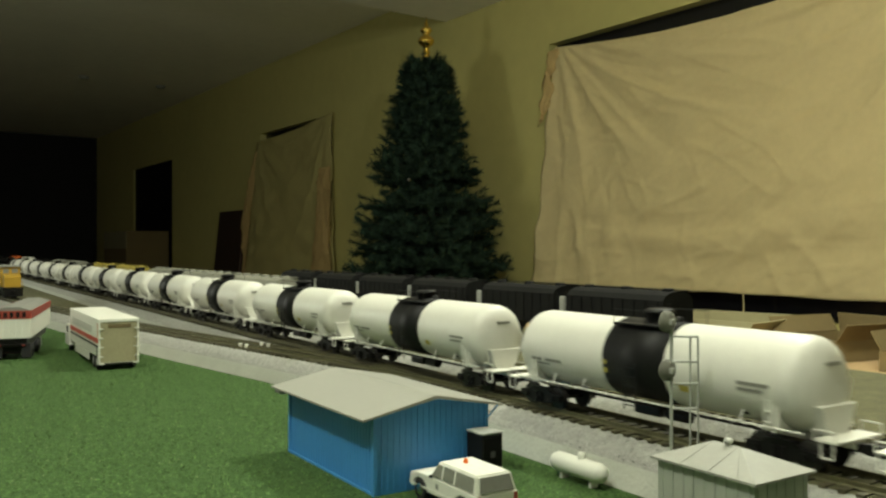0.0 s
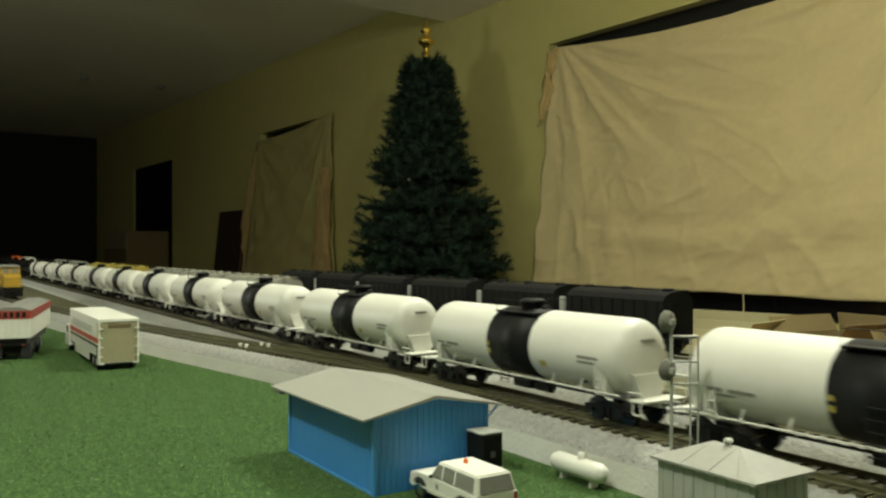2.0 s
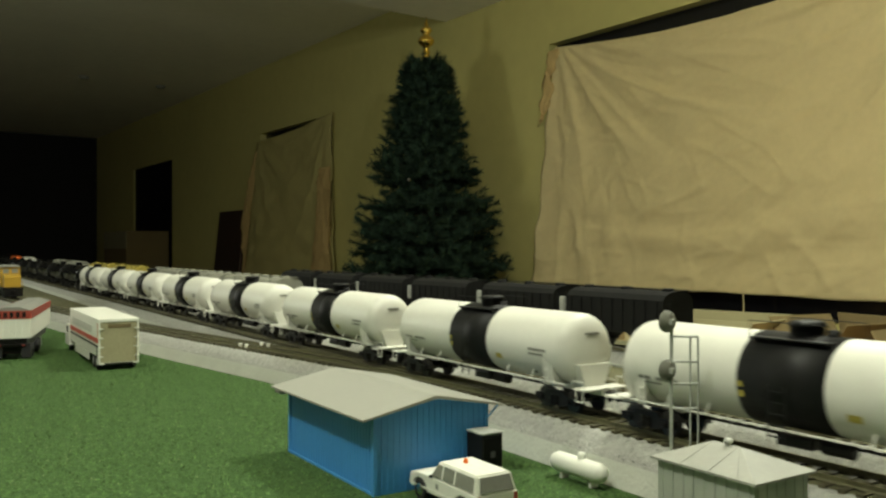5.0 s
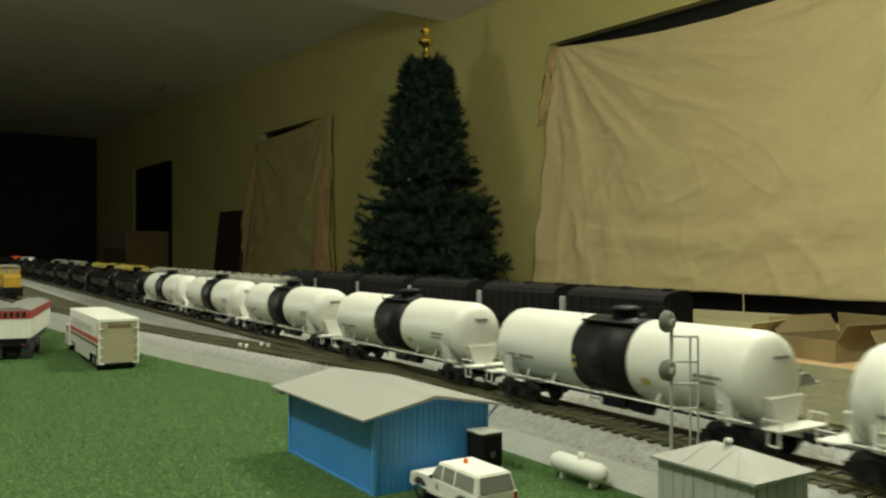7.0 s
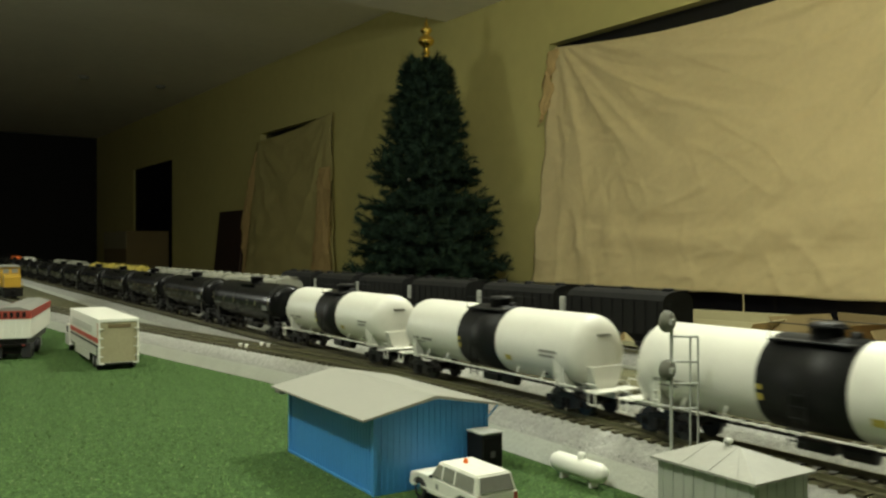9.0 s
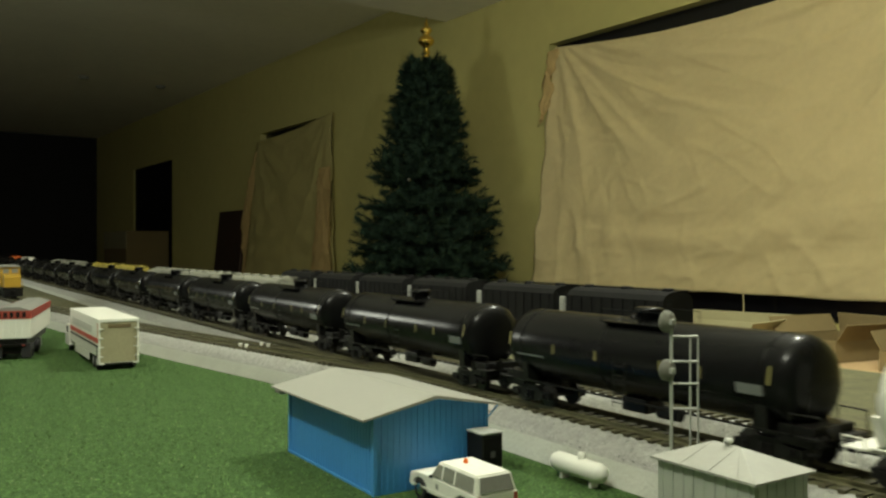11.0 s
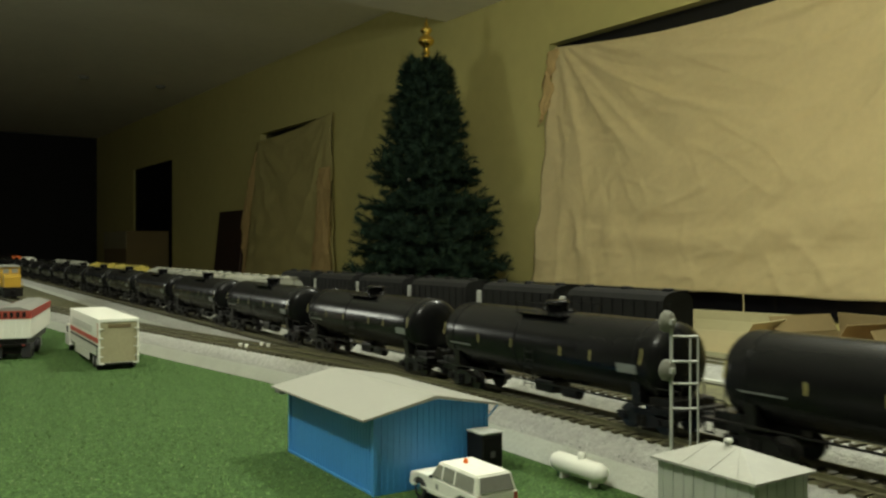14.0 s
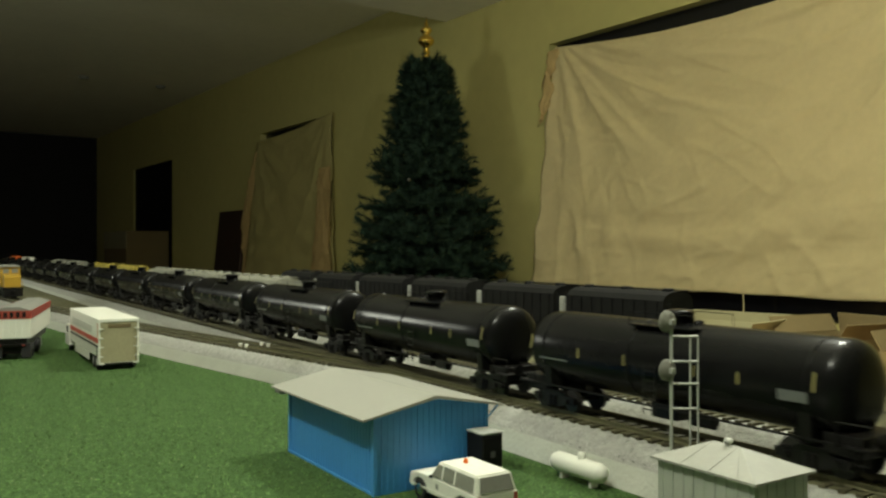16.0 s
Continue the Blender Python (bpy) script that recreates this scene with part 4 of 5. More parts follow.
def white_suv():
    """Front points to +x."""
    s = thing("suv", "cream-white utility wagon with an amber roof beacon", "car")
    hw = 0.0112
    body = prism([(-0.0285, 0.0055), (-0.0288, 0.0128), (0.0080, 0.0130), (0.0130, 0.0130), (0.0262, 0.0122), (0.0280, 0.0110), (0.0282, 0.0055), (0.0246, 0.0050), (0.0238, 0.0084), (0.0208, 0.0102), (0.0165, 0.0102), (0.0134, 0.0084), (0.0126, 0.0050), (-0.0114, 0.0050), (-0.0124, 0.0084), (-0.0155, 0.0102), (-0.0198, 0.0102), (-0.0228, 0.0084), (-0.0238, 0.0052)], -hw, hw)
    bmesh.ops.bevel(body, geom=list(body.edges), offset=0.0004, segments=2, affect="EDGES")
    part("body", body, CARW, s)
    cab = bmesh.new()
    lo = [(-0.0284, -hw + 0.0003), (0.0105, -hw + 0.0003), (0.0105, hw - 0.0003), (-0.0284, hw - 0.0003)]
    hi = [(-0.0262, -hw + 0.0019), (0.0045, -hw + 0.0019), (0.0045, hw - 0.0019), (-0.0262, hw - 0.0019)]
    a = [cab.verts.new((x, y, 0.0126)) for x, y in lo]
    b = [cab.verts.new((x, y, 0.0208)) for x, y in hi]
    cab.faces.new(b)
    cab.faces.new(a[::-1])
    for i in range(4):
        cab.faces.new((a[i], a[(i + 1) % 4], b[(i + 1) % 4], b[i]))
    bmesh.ops.bevel(cab, geom=list(cab.edges), offset=0.0007, segments=2, affect="EDGES")
    part("cabin", cab, CARW, s)

    def pane(p, name="window"):
        bm = bmesh.new()
        vs = [bm.verts.new(q) for q in p]
        f = bm.faces.new(vs)
        r = bmesh.ops.extrude_face_region(bm, geom=[f])
        c = sum((Vector(q) for q in p), Vector()) / len(p)
        away = (Vector((c.x * 0.3 if abs(c.x) > 0.02 else 0, c.y, 0.0))).normalized()
        bmesh.ops.translate(bm, verts=[g for g in r["geom"] if isinstance(g, bmesh.types.BMVert)], vec=away * 0.0004)
        bmesh.ops.recalc_face_normals(bm, faces=bm.faces)
        part(name, bm, CARGLASS, s, "smoked grey window")
    for sg in (-1, 1):
        def side(x, f):
            return (x, sg * (hw - 0.0003 - 0.0016 * f - 0.0002), 0.0126 + 0.0082 * f)
        for x0, x1, t0, t1 in ((0.0005, 0.0085, 0.0005, 0.0042), (-0.0095, -0.0010, -0.0095, -0.0010), (-0.0255, -0.0110, -0.0248, -0.0110)):
            pane([side(x0, 0.12), side(x1, 0.12), side(t1, 0.85), side(t0, 0.85)])
        part("mirror", boxed(0.0068, 0.0080, *sorted((sg * hw, sg * (hw + 0.0016))), 0.0131, 0.0144, 0.0002), BLACKP, s)
        part("trim_strip", boxed(-0.022, 0.024, *sorted((sg * hw, sg * (hw + 0.0003))), 0.0064, 0.0072), CARW, s)
        part("tail_light", boxed(-0.0291, -0.0286, *sorted((sg * 0.0088, sg * 0.0106)), 0.0090, 0.0122), REDP, s, "red tail light")
        part("headlight", boxed(0.0280, 0.0284, *sorted((sg * 0.0060, sg * 0.0098)), 0.0084, 0.0104), STEEL, s, "clear headlight")
        part("door_badge", boxed(0.0022, 0.0044, *sorted((sg * hw, sg * (hw + 0.0001))), 0.0084, 0.0108), GREYP, s, "small dark door emblem")
        for x in (0.0186, -0.0177):
            wheel_part(s, x, sg * 0.0099, 0.0050, 0.0030)
    pane([(-0.0283, -0.0090, 0.0136), (-0.0283, 0.0090, 0.0136), (-0.0266, 0.0078, 0.0200), (-0.0266, -0.0078, 0.0200)], "rear_window")
    pane([(0.0096, -0.0088, 0.0138), (0.0096, 0.0088, 0.0138), (0.0052, 0.0078, 0.0198), (0.0052, -0.0078, 0.0198)], "windscreen")
    part("bumper", boxed(-0.0298, -0.0283, -0.0108, 0.0108, 0.0056, 0.0074, 0.0003), GREYL, s)
    part("bumper", boxed(0.0280, 0.0294, -0.0108, 0.0108, 0.0056, 0.0074, 0.0003), GREYL, s)
    part("beacon", lathe([(0.0206, 0.0012), (0.0220, 0.0012), (0.0229, 0.0007), (0.0231, 0)], "Z", 12), ORANGEP, s, "amber roof beacon").location = (-0.004, 0, 0)
    for k in range(3):
        part("roof_rib", boxed(-0.024, 0.001, -0.005 + 0.005 * k - 0.0003, -0.005 + 0.005 * k + 0.0003, 0.0206, 0.02088), CARW, s)
    return s


suv = white_suv()
for ob in suv.children_recursive:
    ob.data.transform(Matrix.Scale(0.83, 4))
    ob.location *= 0.83
suv.matrix_basis = pose(-0.2685, 0.1793, 0, 0, 0, 180)


def box_truck():
    """Rear points to +x."""
    s = thing("box_truck", "cream box truck with red and black side stripes", "truck")
    L0, L1, hw = -0.150, 0.0, 0.0157
    part("cargo_box", boxed(L0, L1, -hw, hw, 0.0108, 0.0415, 0.0006), CARW, s)
    part("tail_panel", boxed(L1 - 0.0040, L1 - 0.0002, -hw, hw, 0.0052, 0.0110), CARW, s)
    part("tail_frame", boxed(L1 - 0.0003, L1 + 0.0009, -hw, hw, 0.0050, 0.0064), CARW, s)
    part("tail_frame", boxed(L1 - 0.0003, L1 + 0.0009, -hw, hw, 0.0394, 0.0412), CARW, s)
    for sg in (-1, 1):
        part("tail_frame", boxed(L1 - 0.0003, L1 + 0.0009, *sorted((sg * hw, sg * (hw - 0.0014))), 0.0064, 0.0394), CARW, s)
    part("roof_cap", boxed(L0 - 0.0003, L1 + 0.0003, -hw - 0.0003, hw + 0.0003, 0.0411, 0.0420, 0.0003), CARW, s)
    part("rear_door", boxed(L1, L1 + 0.0005, -hw + 0.0014, hw - 0.0014, 0.0064, 0.0394), mat("tan_door", (0.34, 0.31, 0.19), 0.5), s, "olive-tan roll-up rear door")
    part("door_stain", boxed(L1 + 0.0005, L1 + 0.0007, -0.0085, 0.0095, 0.0345, 0.0375), mat("brown_smear", (0.15, 0.11, 0.05), 0.7, vary=0.4, scale=300), s, "faded brown smear across the door top")
    for k in range(4):
        z = 0.0110 + 0.0075 * k
        for sg in (-1, 1):
            part("hinge", boxed(L1 + 0.0004, L1 + 0.0016, *sorted((sg * (hw - 0.0034), sg * (hw + 0.0006))), z, z + 0.0009), CARW, s)
    for sg in (-1, 1):
        y = sorted((sg * hw, sg * (hw + 0.00025)))
        part("red_stripe", boxed(L0 + 0.004, L1 - 0.001, *y, 0.0222, 0.0260), REDS, s, "red stripe")
        part("black_stripe", boxed(L0 + 0.004, L1 - 0.001, *y, 0.0188, 0.0203), BLACKB, s, "black stripe")
        part("red_stripe", boxed(L1 - 0.0045, L1 - 0.001, *y, 0.0260, 0.0385), PINKS, s, "faded red corner stripe")
        part("black_stripe", boxed(L1 - 0.0070, L1 - 0.0040, *y, 0.0100, 0.0188), BLACKB, s, "black corner stripe")
        part("side_lettering", boxed(L0 + 0.016, L1 - 0.030, *y, 0.0285, 0.0350), GREYL, s, "pale unreadable side lettering")
        part("skirt", boxed(-0.118, -0.045, *sorted((sg * (hw - 0.0006), sg * hw)), 0.0042, 0.0110), CARW, s)
        for x in (-0.012, -0.026, -0.160):
            wheel_part(s, x, sg * 0.0132, 0.0058, 0.0038, GREYP)
    part("chassis", boxed(L0 - 0.012, L1 - 0.002, -0.005, 0.005, 0.0050, 0.0080), BLACKP, s)
    part("rear_bumper", boxed(L1 - 0.002, L1 + 0.001, -0.011, 0.011, 0.0045, 0.0062), BLACKP, s)
    part("cab", prism([(-0.174, 0.0060), (-0.1745, 0.0150), (-0.1700, 0.0165), (-0.1665, 0.0260), (-0.1505, 0.0265), (-0.1505, 0.0060)], -0.0165, 0.0165), CARW, s)
    for sg in (-1, 1):
        part("cab_window", boxed(-0.1650, -0.1550, *sorted((sg * 0.0165, sg * 0.0168)), 0.0175, 0.0245), CARGLASS, s)
    part("front_bumper", boxed(-0.1765, -0.1745, -0.0135, 0.0135, 0.0045, 0.0070), GREYL, s)
    return s


lorry = box_truck()
for ob in lorry.children_recursive:
    if not ob.name.startswith(("wheel", "rim")):
        ob.data.transform(Matrix.Diagonal((1.03, 1, 1, 1)))
    ob.location.x *= 1.03
lorry.matrix_basis = pose(-0.722, 0.1445, 0, 0, 0, -0.7)


def grain_trailer():
    """Rear points to +x."""
    s = thing("grain_trailer", "cream and red grain trailer with a grey tarpaulin", "trailer")
    hw, L0, L1, zb, zt = 0.0155, -0.160, 0.0, 0.0190, 0.0365
    part("hopper_body", boxed(L0, L1, -hw, hw, zb, zt, 0.0005), CARW, s)
    part("top_band", boxed(L0 - 0.0003, L1 + 0.0003, -hw - 0.0003, hw + 0.0003, zt, 0.0438), REDP, s, "red top band")
    part("tarp", prism([(-hw + 0.0002, 0.0438), (hw - 0.0002, 0.0438), (0.006, 0.0470), (-0.006, 0.0470)], L0, L1 - 0.0004, "X"), TARP, s, "grey rolled tarpaulin")
    for k in range(5):
        y = -0.0115 + 0.0050 * k
        part("letter_bar", boxed(L1 + 0.0003, L1 + 0.0005, y, y + 0.0028, 0.0378, 0.0425), BLACKB, s, "dark bar of unreadable lettering")
    for k in range(11):
        x = L0 + 0.006 + 0.0145 * k
        for sg in (-1, 1):
            part("stake", boxed(x - 0.0006, x + 0.0006, *sorted((sg * hw, sg * (hw + 0.0005))), zb, zt - 0.0004), CARW, s)
    for k in range(6):
        y = -0.0135 + 0.0054 * k
        part("stake", boxed(L1, L1 + 0.0006, y - 0.0005, y + 0.0005, zb, zt - 0.0004), CARW, s)
    part("under_frame", boxed(L0 + 0.01, L1 - 0.001, -0.012, 0.012, 0.0105, zb), BLACKP, s)
    part("hopper_chute", prism([(-0.050, zb), (-0.095, zb), (-0.078, 0.0070), (-0.068, 0.0070)], -0.010, 0.010), BLACKP, s)
    for x in (-0.010, -0.024, -0.062, -0.076):
        for sg in (-1, 1):
            wheel_part(s, x, sg * 0.0115, 0.0062, 0.0066, BLACKP)
    part("rear_bumper", boxed(L1 - 0.002, L1 + 0.001, -0.012, 0.012, 0.0120, 0.0140), BLACKP, s)
    part("axle_frame", boxed(-0.030, -0.003, -0.0075, 0.0075, 0.0050, 0.0120), BLACKP, s)
    for sg in (-1, 1):
        part("mud_flap", boxed(L1 - 0.0010, L1 - 0.0002, *sorted((sg * 0.0075, sg * 0.0150)), 0.0020, 0.0150), TYRE, s)
        part("landing_leg", boxed(-0.122, -0.119, *sorted((sg * 0.009, sg * 0.011)), 0.0, zb), GREYP, s)
        part("tail_light", boxed(L1 + 0.0010, L1 + 0.0014, *sorted((sg * 0.0085, sg * 0.0105)), 0.0124, 0.0136), REDP, s, "red tail light")
    return s


grain_trailer().matrix_basis = pose(-0.8355, 0.0765, 0, 0, 0, -13)

# ---- parked stock on the other tracks ----
def covered_hopper(name, label, paint, length, top, hw=0.0165, roof_hatches=6, group="parked cars", category="hopper car"):
    """A ribbed hopper car with a rounded roof, hatches, sloped ends, bogies."""
    car = thing(name, label, category, group)
    h = length / 2
    z0 = 0.014
    shape = [(-hw, z0), (hw, z0), (hw, top - 0.0075), (hw * 0.80, top - 0.0035), (hw * 0.45, top - 0.0012), (0, top - 0.0006), (-hw * 0.45, top - 0.0012), (-hw * 0.80, top - 0.0035), (-hw, top - 0.0075)]
    part("body", prism(shape, -h + 0.006, h - 0.006, "X"), paint, car)
    for k in range(9):
        x = -h + 0.012 + (length - 0.024) * k / 8
        for sg in (-1, 1):
            part("side_post", boxed(x - 0.0005, x + 0.0005, *sorted((sg * hw, sg * (hw + 0.0007))), z0, top - 0.0080), paint, car)
    for k in range(roof_hatches):
        x = -h + 0.016 + (length - 0.032) * k / max(1, roof_hatches - 1)
        part("roof_hatch", lathe([(top - 0.001, 0.0048), (top + 0.0008, 0.0048), (top + 0.0014, 0.0036), (top + 0.0015, 0)], "Z", 10), paint, car).location = (x, 0, 0)
    part("roof_walk", boxed(-h + 0.004, h - 0.004, 0.0065, 0.0105, top - 0.0005, top + 0.0001), paint, car)
    for x in (-length * 0.22, length * 0.22):
        part("chute", prism([(x - 0.018, z0), (x + 0.018, z0), (x + 0.006, 0.0055), (x - 0.006, 0.0055)], -0.010, 0.010), paint, car)
    for sg in (-1, 1):
        part("end_platform", boxed(*sorted((sg * (h - 0.006), sg * h)), -0.014, 0.014, 0.0118, 0.0130), paint, car)
        part("ladder", rods([((sg * (h - 0.003), y, 0.013), (sg * (h - 0.003), y, top - 0.006)) for y in (-0.0145, -0.0105)] + [((sg * (h - 0.003), -0.0145, z), (sg * (h - 0.003), -0.0105, z)) for z in (0.018, 0.023, 0.028, 0.033, 0.038)], 0.0004, 5), paint, car)
        truck(car, sg * (h - 0.024))
        coupler(car, sg, h + 0.004)
    return car


BACK_Y = 0.347
FAR_Y = 0.490
grey = covered_hopper("hopper_car", "light grey covered hopper car parked on the second track", GREYH, 0.190, 0.0485)
grey.matrix_basis = pose(-0.945, BACK_Y, RAIL_Z)
for x in (-1.144, -1.343):
    copy_thing(grey, pose(x, BACK_Y, RAIL_Z))
yellow = covered_hopper("box_car", "yellow and black box car parked on the second track", YELLOWB, 0.200, 0.0485, roof_hatches=2, category="box car")
yellow.matrix_basis = pose(-1.672, BACK_Y + 0.010, RAIL_Z)
copy_thing(yellow, pose(-1.930, BACK_Y + 0.010, RAIL_Z))
for x in (-2.28, -2.55):
    copy_thing(grey, pose(x, BACK_Y + 0.010, RAIL_Z))
white_h = covered_hopper("box_car", "white box car parked far down the second track", CARW, 0.200, 0.0500, roof_hatches=2, category="box car")
white_h.matrix_basis = pose(-3.35, BACK_Y + 0.012, RAIL_Z)
red_h = covered_hopper("box_car", "orange-red box car parked far down the second track", ORANGEP, 0.200, 0.0510, roof_hatches=2, category="box car")
red_h.matrix_basis = pose(-3.75, BACK_Y + 0.012, RAIL_Z)
dark = covered_hopper("hopper_car", "black hopper car parked on the rear track", DEEP, 0.120, 0.0480, roof_hatches=3)
dark.matrix_basis = pose(-0.492, FAR_Y, RAIL_Z)
part("end_post", boxed(-0.0660, -0.0602, -0.0150, -0.0110, 0.0240, 0.0385, 0.0006), GREYP, dark, "grey upright block at the end of the car")
for x in (-0.618, -0.755, -0.885, -1.015, -1.145):
    copy_thing(dark, pose(x, FAR_Y, RAIL_Z))


def second_y(x):
    return BACK_Y + 0.010 * smooth((-1.4 - x) / 0.3)


def rear_y(x):
    return FAR_Y


for nm, fn in (("second", second_y), ("rear", rear_y)):
    end = 0.55 if nm == "second" else -0.34
    structure("roadbed_" + nm, sweep(fn, [(-0.030, 0.0005), (-0.0295, FOAM_Z), (0.0295, FOAM_Z), (0.030, 0.0005)], X0, end, 0.1), FOAM, "pale grey foam roadbed strip")
    structure("ballast_" + nm, sweep(fn, [(-0.024, FOAM_Z), (-0.016, BED_Z), (0.016, BED_Z), (0.024, FOAM_Z)], X0, end, 0.1), BALLAST, "light grey ballast bed")
    back_track = track_pair("track_" + nm, fn, X0, end, "brown weathered rails behind the main track")
    if nm == "second":
        second_track = back_track


def diesel(x, y, yaw):
    d = thing("diesel_locomotive", "yellow diesel locomotive with a grey roof on the siding", "locomotive", m=pose(x, y, RAIL_Z, 0, 0, yaw))
    part("frame", boxed(-0.195, 0.0, -0.0150, 0.0150, 0.0115, 0.0160, 0.0004), BLACKP, d)
    part("hood", boxed(-0.190, -0.050, -0.0100, 0.0100, 0.0160, 0.0430, 0.0010), YELLOWP, d)
    part("nose", prism([(-0.026, 0.0160), (-0.004, 0.0160), (-0.004, 0.0300), (-0.008, 0.0335), (-0.026, 0.0340)], -0.0120, 0.0120), YELLOWP, d)
    part("cab", boxed(-0.050, -0.026, -0.0145, 0.0145, 0.0160, 0.0450, 0.0006), YELLOWP, d)
    part("cab_roof", prism([(-0.0150, 0.0450), (0.0150, 0.0450), (0.0100, 0.0478), (-0.0100, 0.0478)], -0.052, -0.022, "X"), GREYP, d, "grey cab roof")
    part("hood_roof", boxed(-0.190, -0.052, -0.0098, 0.0098, 0.0430, 0.0448), GREYP, d, "grey hood roof")
    for sg in (-1, 1):
        part("windscreen", boxed(-0.0262, -0.0256, *sorted((sg * 0.002, sg * 0.011)), 0.0355, 0.0420), CARGLASS, d)
        part("cab_window", boxed(-0.046, -0.032, *sorted((sg * 0.0145, sg * 0.0148)), 0.0340, 0.0420), CARGLASS, d)
        part("handrail", rods([((-0.004, sg * 0.0145, 0.0235), (-0.190, sg * 0.0145, 0.0235))] + [((q, sg * 0.0145, 0.016), (q, sg * 0.0145, 0.0235)) for q in (-0.006, -0.07, -0.11, -0.15, -0.188)], 0.0004, 5), YELLOWP, d)
    part("pilot", boxed(-0.003, 0.001, -0.0140, 0.0140, 0.0030, 0.0160), BLACKP, d)
    part("fuel_tank", boxed(-0.125, -0.070, -0.0130, 0.0130, 0.0035, 0.0115, 0.0010), BLACKP, d)
    for q in (-0.034, -0.160):
        truck(d, q)
    coupler(d, 1, 0.002)
    return d


loco = diesel(-1.505, siding_y(-1.55), 4)
for ob in loco.children_recursive:
    ob.data.transform(Matrix.Diagonal((1, 1, 1.12, 1)))

# ---- work table and cartons behind the layout ----
bench = thing("work_table", "pale pine work table behind the layout", "table")
part("tabletop", boxed(-1.9, -0.1, 1.05, 1.75, -0.108, -0.088, 0.002), WOOD, bench)
part("apron", boxed(-1.86, -0.14, 1.07, 1.09, -0.165, -0.1085), WOOD, bench)
for lx in (-1.82, -0.18):
    for ly in (1.11, 1.70):
        part("leg", boxed(lx - 0.03, lx + 0.03, ly - 0.02, ly + 0.04, FLOOR_Z, -0.1085), WOOD, bench)


def carton_box(x, y, w, d, h, yaw, paint, flap, label):
    """An open carton with its flaps standing out."""
    c = thing("cardboard_box", label, "box", "cartons on the work table", m=pose(x, y, -0.0875, 0, 0, yaw))
    t = 0.003
    part("side", boxed(-w / 2, w / 2, -d / 2, -d / 2 + t, 0, h), paint, c)
    part("side", boxed(-w / 2, w / 2, d / 2 - t, d / 2, 0, h), paint, c)
    part("side", boxed(-w / 2, -w / 2 + t, -d / 2 + t, d / 2 - t, 0, h), paint, c)
    part("side", boxed(w / 2 - t, w / 2, -d / 2 + t, d / 2 - t, 0, h), paint, c)
    part("bottom", boxed(-w / 2 + t, w / 2 - t, -d / 2 + t, d / 2 - t, 0, t), paint, c)
    for a, m in ((60, pose(-w / 2 + t / 2, 0, h)), (125, pose(w / 2 - t / 2, 0, h))):
        f = part("flap", boxed(-flap, 0, -d / 2 + 0.004, d / 2 - 0.004, 0, 0.002), paint, c)
        f.matrix_basis = m @ pose(0, 0, 0, 0, a, 0)
    f = part("flap", boxed(-w / 2 + 0.004, w / 2 - 0.004, -flap, 0, 0, 0.002), paint, c)
    f.matrix_basis = pose(0, d / 2, h, -80, 0, 0)
    return c


carton_box(-1.06, 1.27, 0.24, 0.20, 0.044, 12, CARDL, 0.020, "open pale cardboard carton on the work table")
carton_box(-0.86, 1.36, 0.13, 0.16, 0.036, -8, CARD, 0.034, "open brown cardboard carton with raised flaps")
carton_box(-0.66, 1.33, 0.13, 0.16, 0.030, 5, CARD, 0.034, "open brown cardboard carton beside another")
carton_box(-1.28, 1.30, 0.12, 0.14, 0.050, 30, CARD, 0.022, "brown cardboard carton with a folded flap")
tub = thing("red_tub", "small red plastic tub among the cartons", "tub", m=pose(-0.808, 1.13, -0.0875, 0, 0, 0))
part("tub_body", lathe([(0, 0), (0, 0.011), (0.026, 0.013), (0.028, 0.013), (0.028, 0.0115), (0.003, 0.0095), (0.003, 0)], "Z", 20), REDP, tub)

# ---- small rail joiners on the siding, their metal glint painted as pale colour ----
for jx, jo in ((-0.684, -0.0082), (-0.674, -0.0082), (-0.680, 0.0082), (-0.669, 0.0082)):
    j = tagged(part("rail_joiner", boxed(-0.0024, 0.0024, -0.0013, 0.0013, 0, 0.0030, 0.0004), CARW), "rail joiner on the siding, metal glint painted pale", "rail joiner", "rail joiners")
    j.location = (jx, siding_y(jx) + jo, TIE_Z - 0.0004)

# ---- ballast grains and grass fibres ----
def scatter(name, label, count, seed, place, size, material, blade=False):
    rnd = random.Random(seed)
    verts, faces = [], []
    for _ in range(count):
        p, r = Vector(place(rnd)), rnd.uniform(*size)
        i = len(verts)
        if blade:
            a, lean = rnd.uniform(0, 6.283), rnd.uniform(0.8, 1.4)
            d = Vector((math.cos(a), math.sin(a), 0))
            s = Vector((-d.y, d.x, 0)) * r * 0.42
            verts.extend((p - s, p + s, p + d * r * lean + Vector((0, 0, r * 0.35))))
            faces.append((i, i + 1, i + 2))
        else:
            verts.extend(p + Vector((rnd.uniform(-1, 1), rnd.uniform(-1, 1), rnd.uniform(-1, 1))).normalized() * r for _ in range(4))
            faces.extend(((i, i + 1, i + 2), (i, i + 1, i + 3), (i, i + 2, i + 3), (i + 1, i + 2, i + 3)))
    me = bpy.data.meshes.new(name)
    me.from_pydata([tuple(v) for v in verts], [], faces)
    me.materials.append(material)
    return tagged(new(name, me), label, kind="stuff")


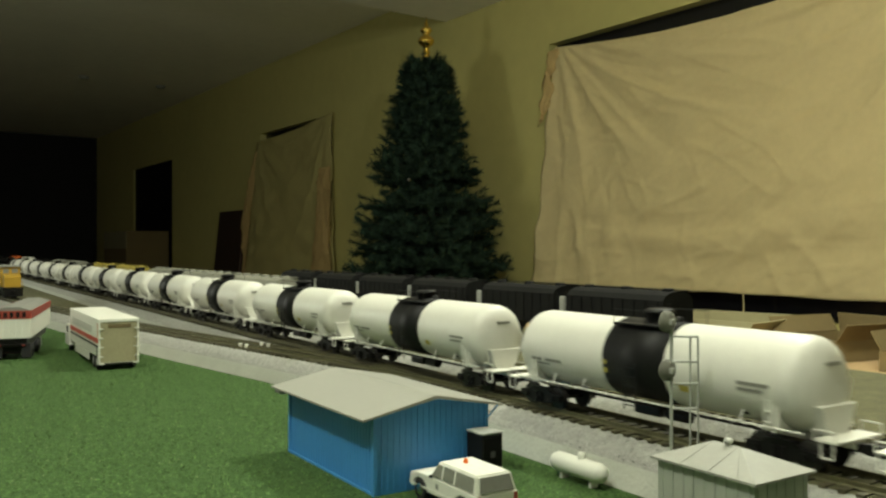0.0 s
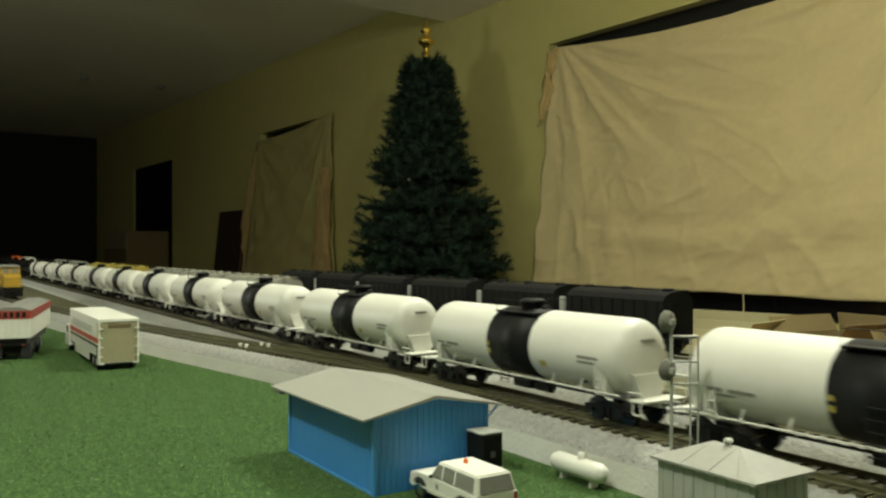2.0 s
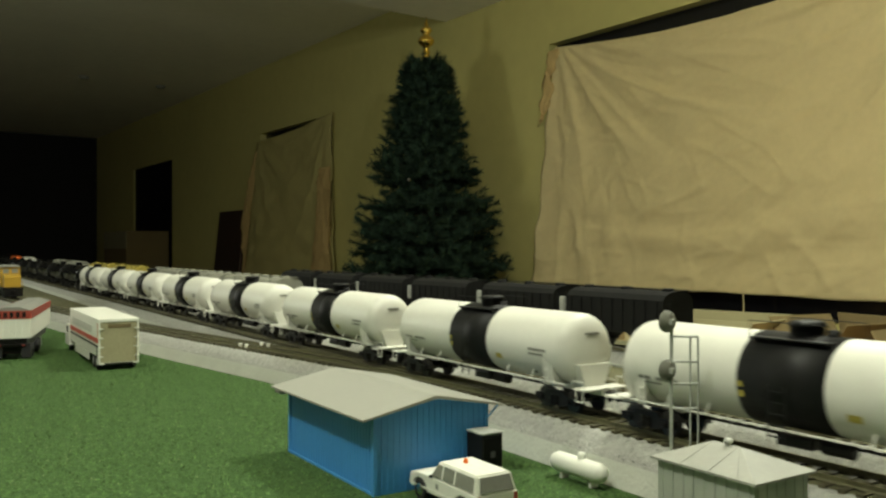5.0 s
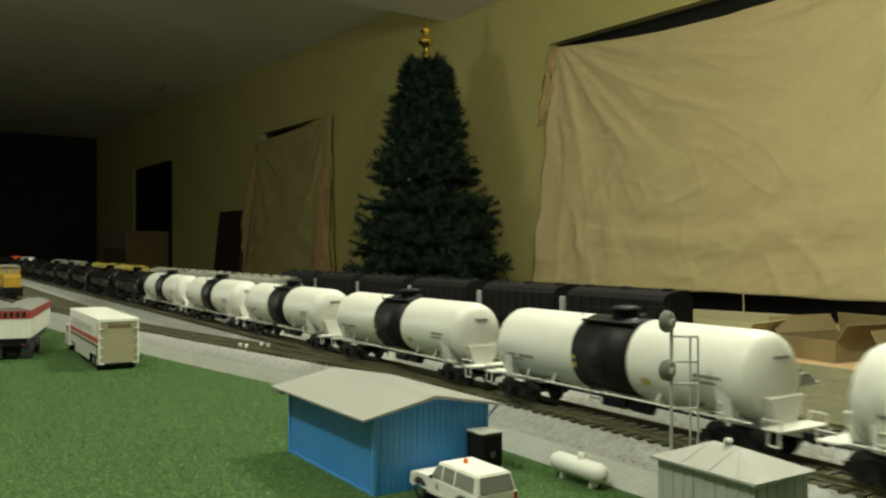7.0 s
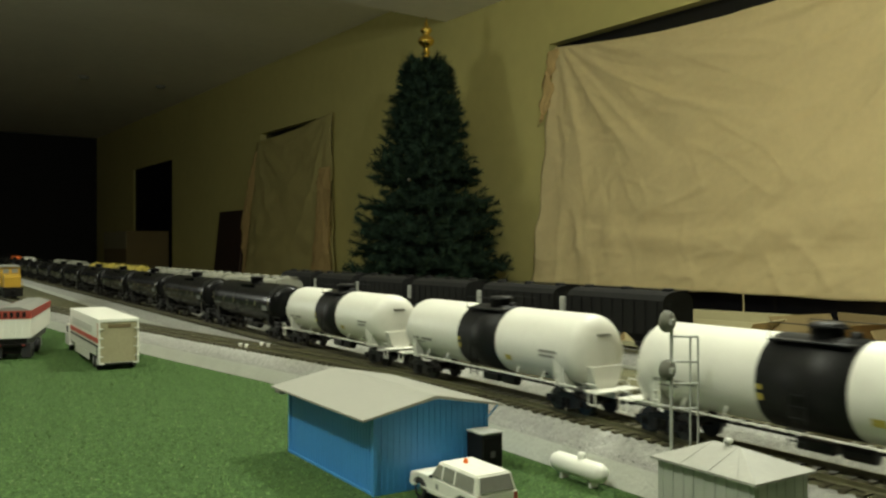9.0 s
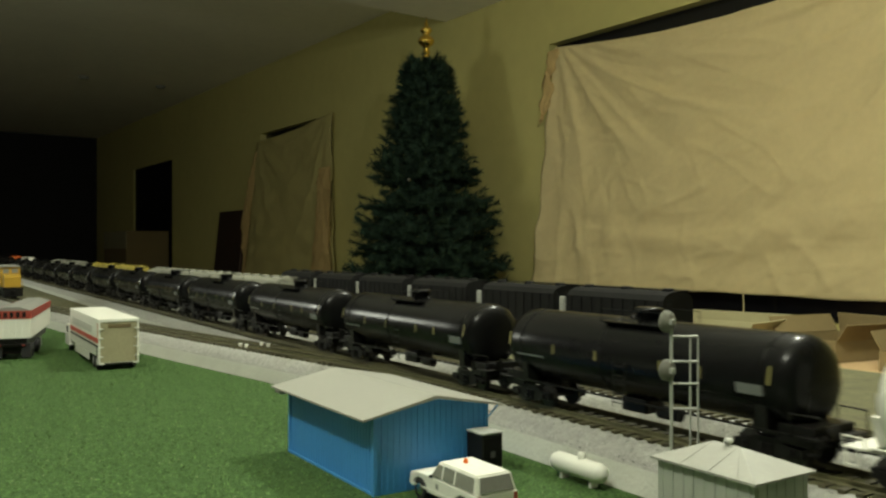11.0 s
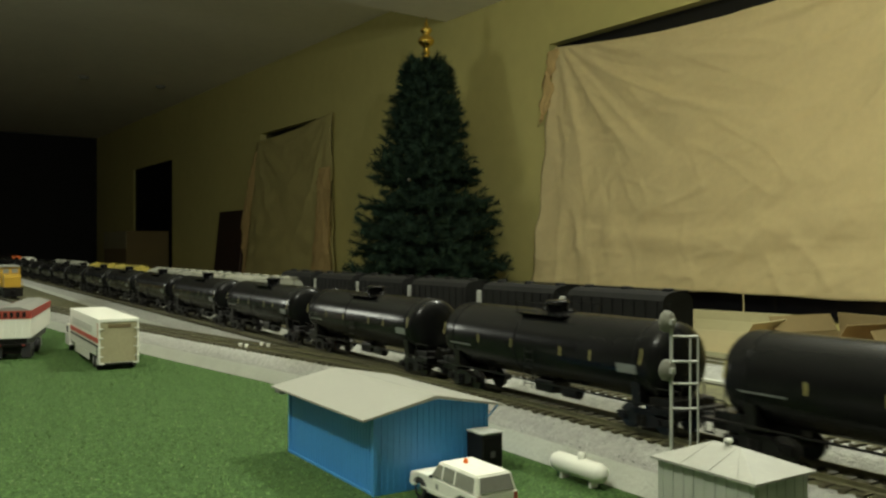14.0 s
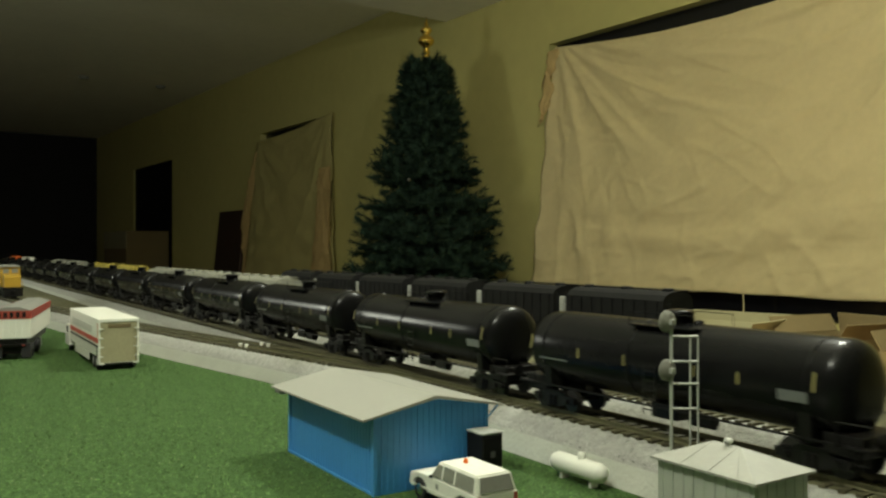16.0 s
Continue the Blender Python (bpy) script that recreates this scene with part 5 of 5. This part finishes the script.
def shoulder(path, lo, hi):
    def place(rnd):
        x = lo + (hi - lo) * rnd.random() ** 0.8
        o = rnd.uniform(-0.027, -0.0155) if rnd.random() < 0.6 else rnd.uniform(-0.0155, 0.026)
        z = FOAM_Z + (BED_Z - FOAM_Z) * smooth((0.0265 - abs(o)) / 0.0105)
        return (x, path(x) + o, z)
    return place


scatter("ballast_grains", "loose grey ballast grains", 6500, 5, shoulder(main_y, -1.6, -0.02), (0.0003, 0.0007), GRAIN)
scatter("ballast_grains", "loose grey ballast grains", 3000, 6, shoulder(siding_y, -1.3, -0.46), (0.0003, 0.0007), GRAIN)


def lawn(rnd):
    x = -0.17 - 1.3 * rnd.random() ** 1.6
    top = siding_y(x) - 0.0345
    return (x, rnd.uniform(max(-0.05, -0.19 * -x * 0.3 - 0.01), top), -0.0002)


scatter("grass_fibres", "short green flock fibres of the grass mat", 180000, 8, lawn, (0.0009, 0.0020), TUFT, True)

scatter("pale_flock", "scattered pale green flecks in the grass mat", 12000, 9, lawn, (0.0009, 0.0018), FLECK, True)

# ---- ties, the nearest as pieces ----
def tie_mesh():
    bm = boxed(-0.0013, 0.0013, -0.0148, 0.0148, BED_Z - 0.0012, TIE_Z)
    me = bpy.data.meshes.new("tie")
    bm.to_mesh(me)
    bm.free()
    me.materials.append(TIE)
    return me


TIE_ME = tie_mesh()


def lay_ties(track, path, x0, x1, pitch, near):
    rest = bmesh.new()
    rnd = random.Random(3)
    n = int((x1 - x0) / pitch)
    for i in range(n):
        x = x1 - i * pitch
        m = Matrix.Translation((x + rnd.uniform(-0.0003, 0.0003), path(x) + rnd.uniform(-0.0004, 0.0004), rnd.uniform(-0.0001, 0.0001)))
        m = m @ Matrix.Rotation(math.atan2(path(x + 0.002) - path(x - 0.002), 0.004) + rnd.uniform(-0.015, 0.015), 4, "Z")
        if i < near:
            t = new("tie", TIE_ME)
            t.parent = track
            t.matrix_basis = m
        else:
            k = len(rest.verts)
            rest.from_mesh(TIE_ME)
            rest.verts.ensure_lookup_table()
            bmesh.ops.transform(rest, matrix=m, verts=rest.verts[k:])
    if len(rest.verts):
        tagged(part("tie_rest", rest, TIE, track), kind="stuff")
    else:
        rest.free()


lay_ties(main_track, main_y, -3.2, 0.20, 0.0072, 300)
lay_ties(second_track, second_y, -1.6, 0.20, 0.0072, 90)
lay_ties(siding_track, siding_y, -1.9, -0.49, 0.0072, 196)

motions()
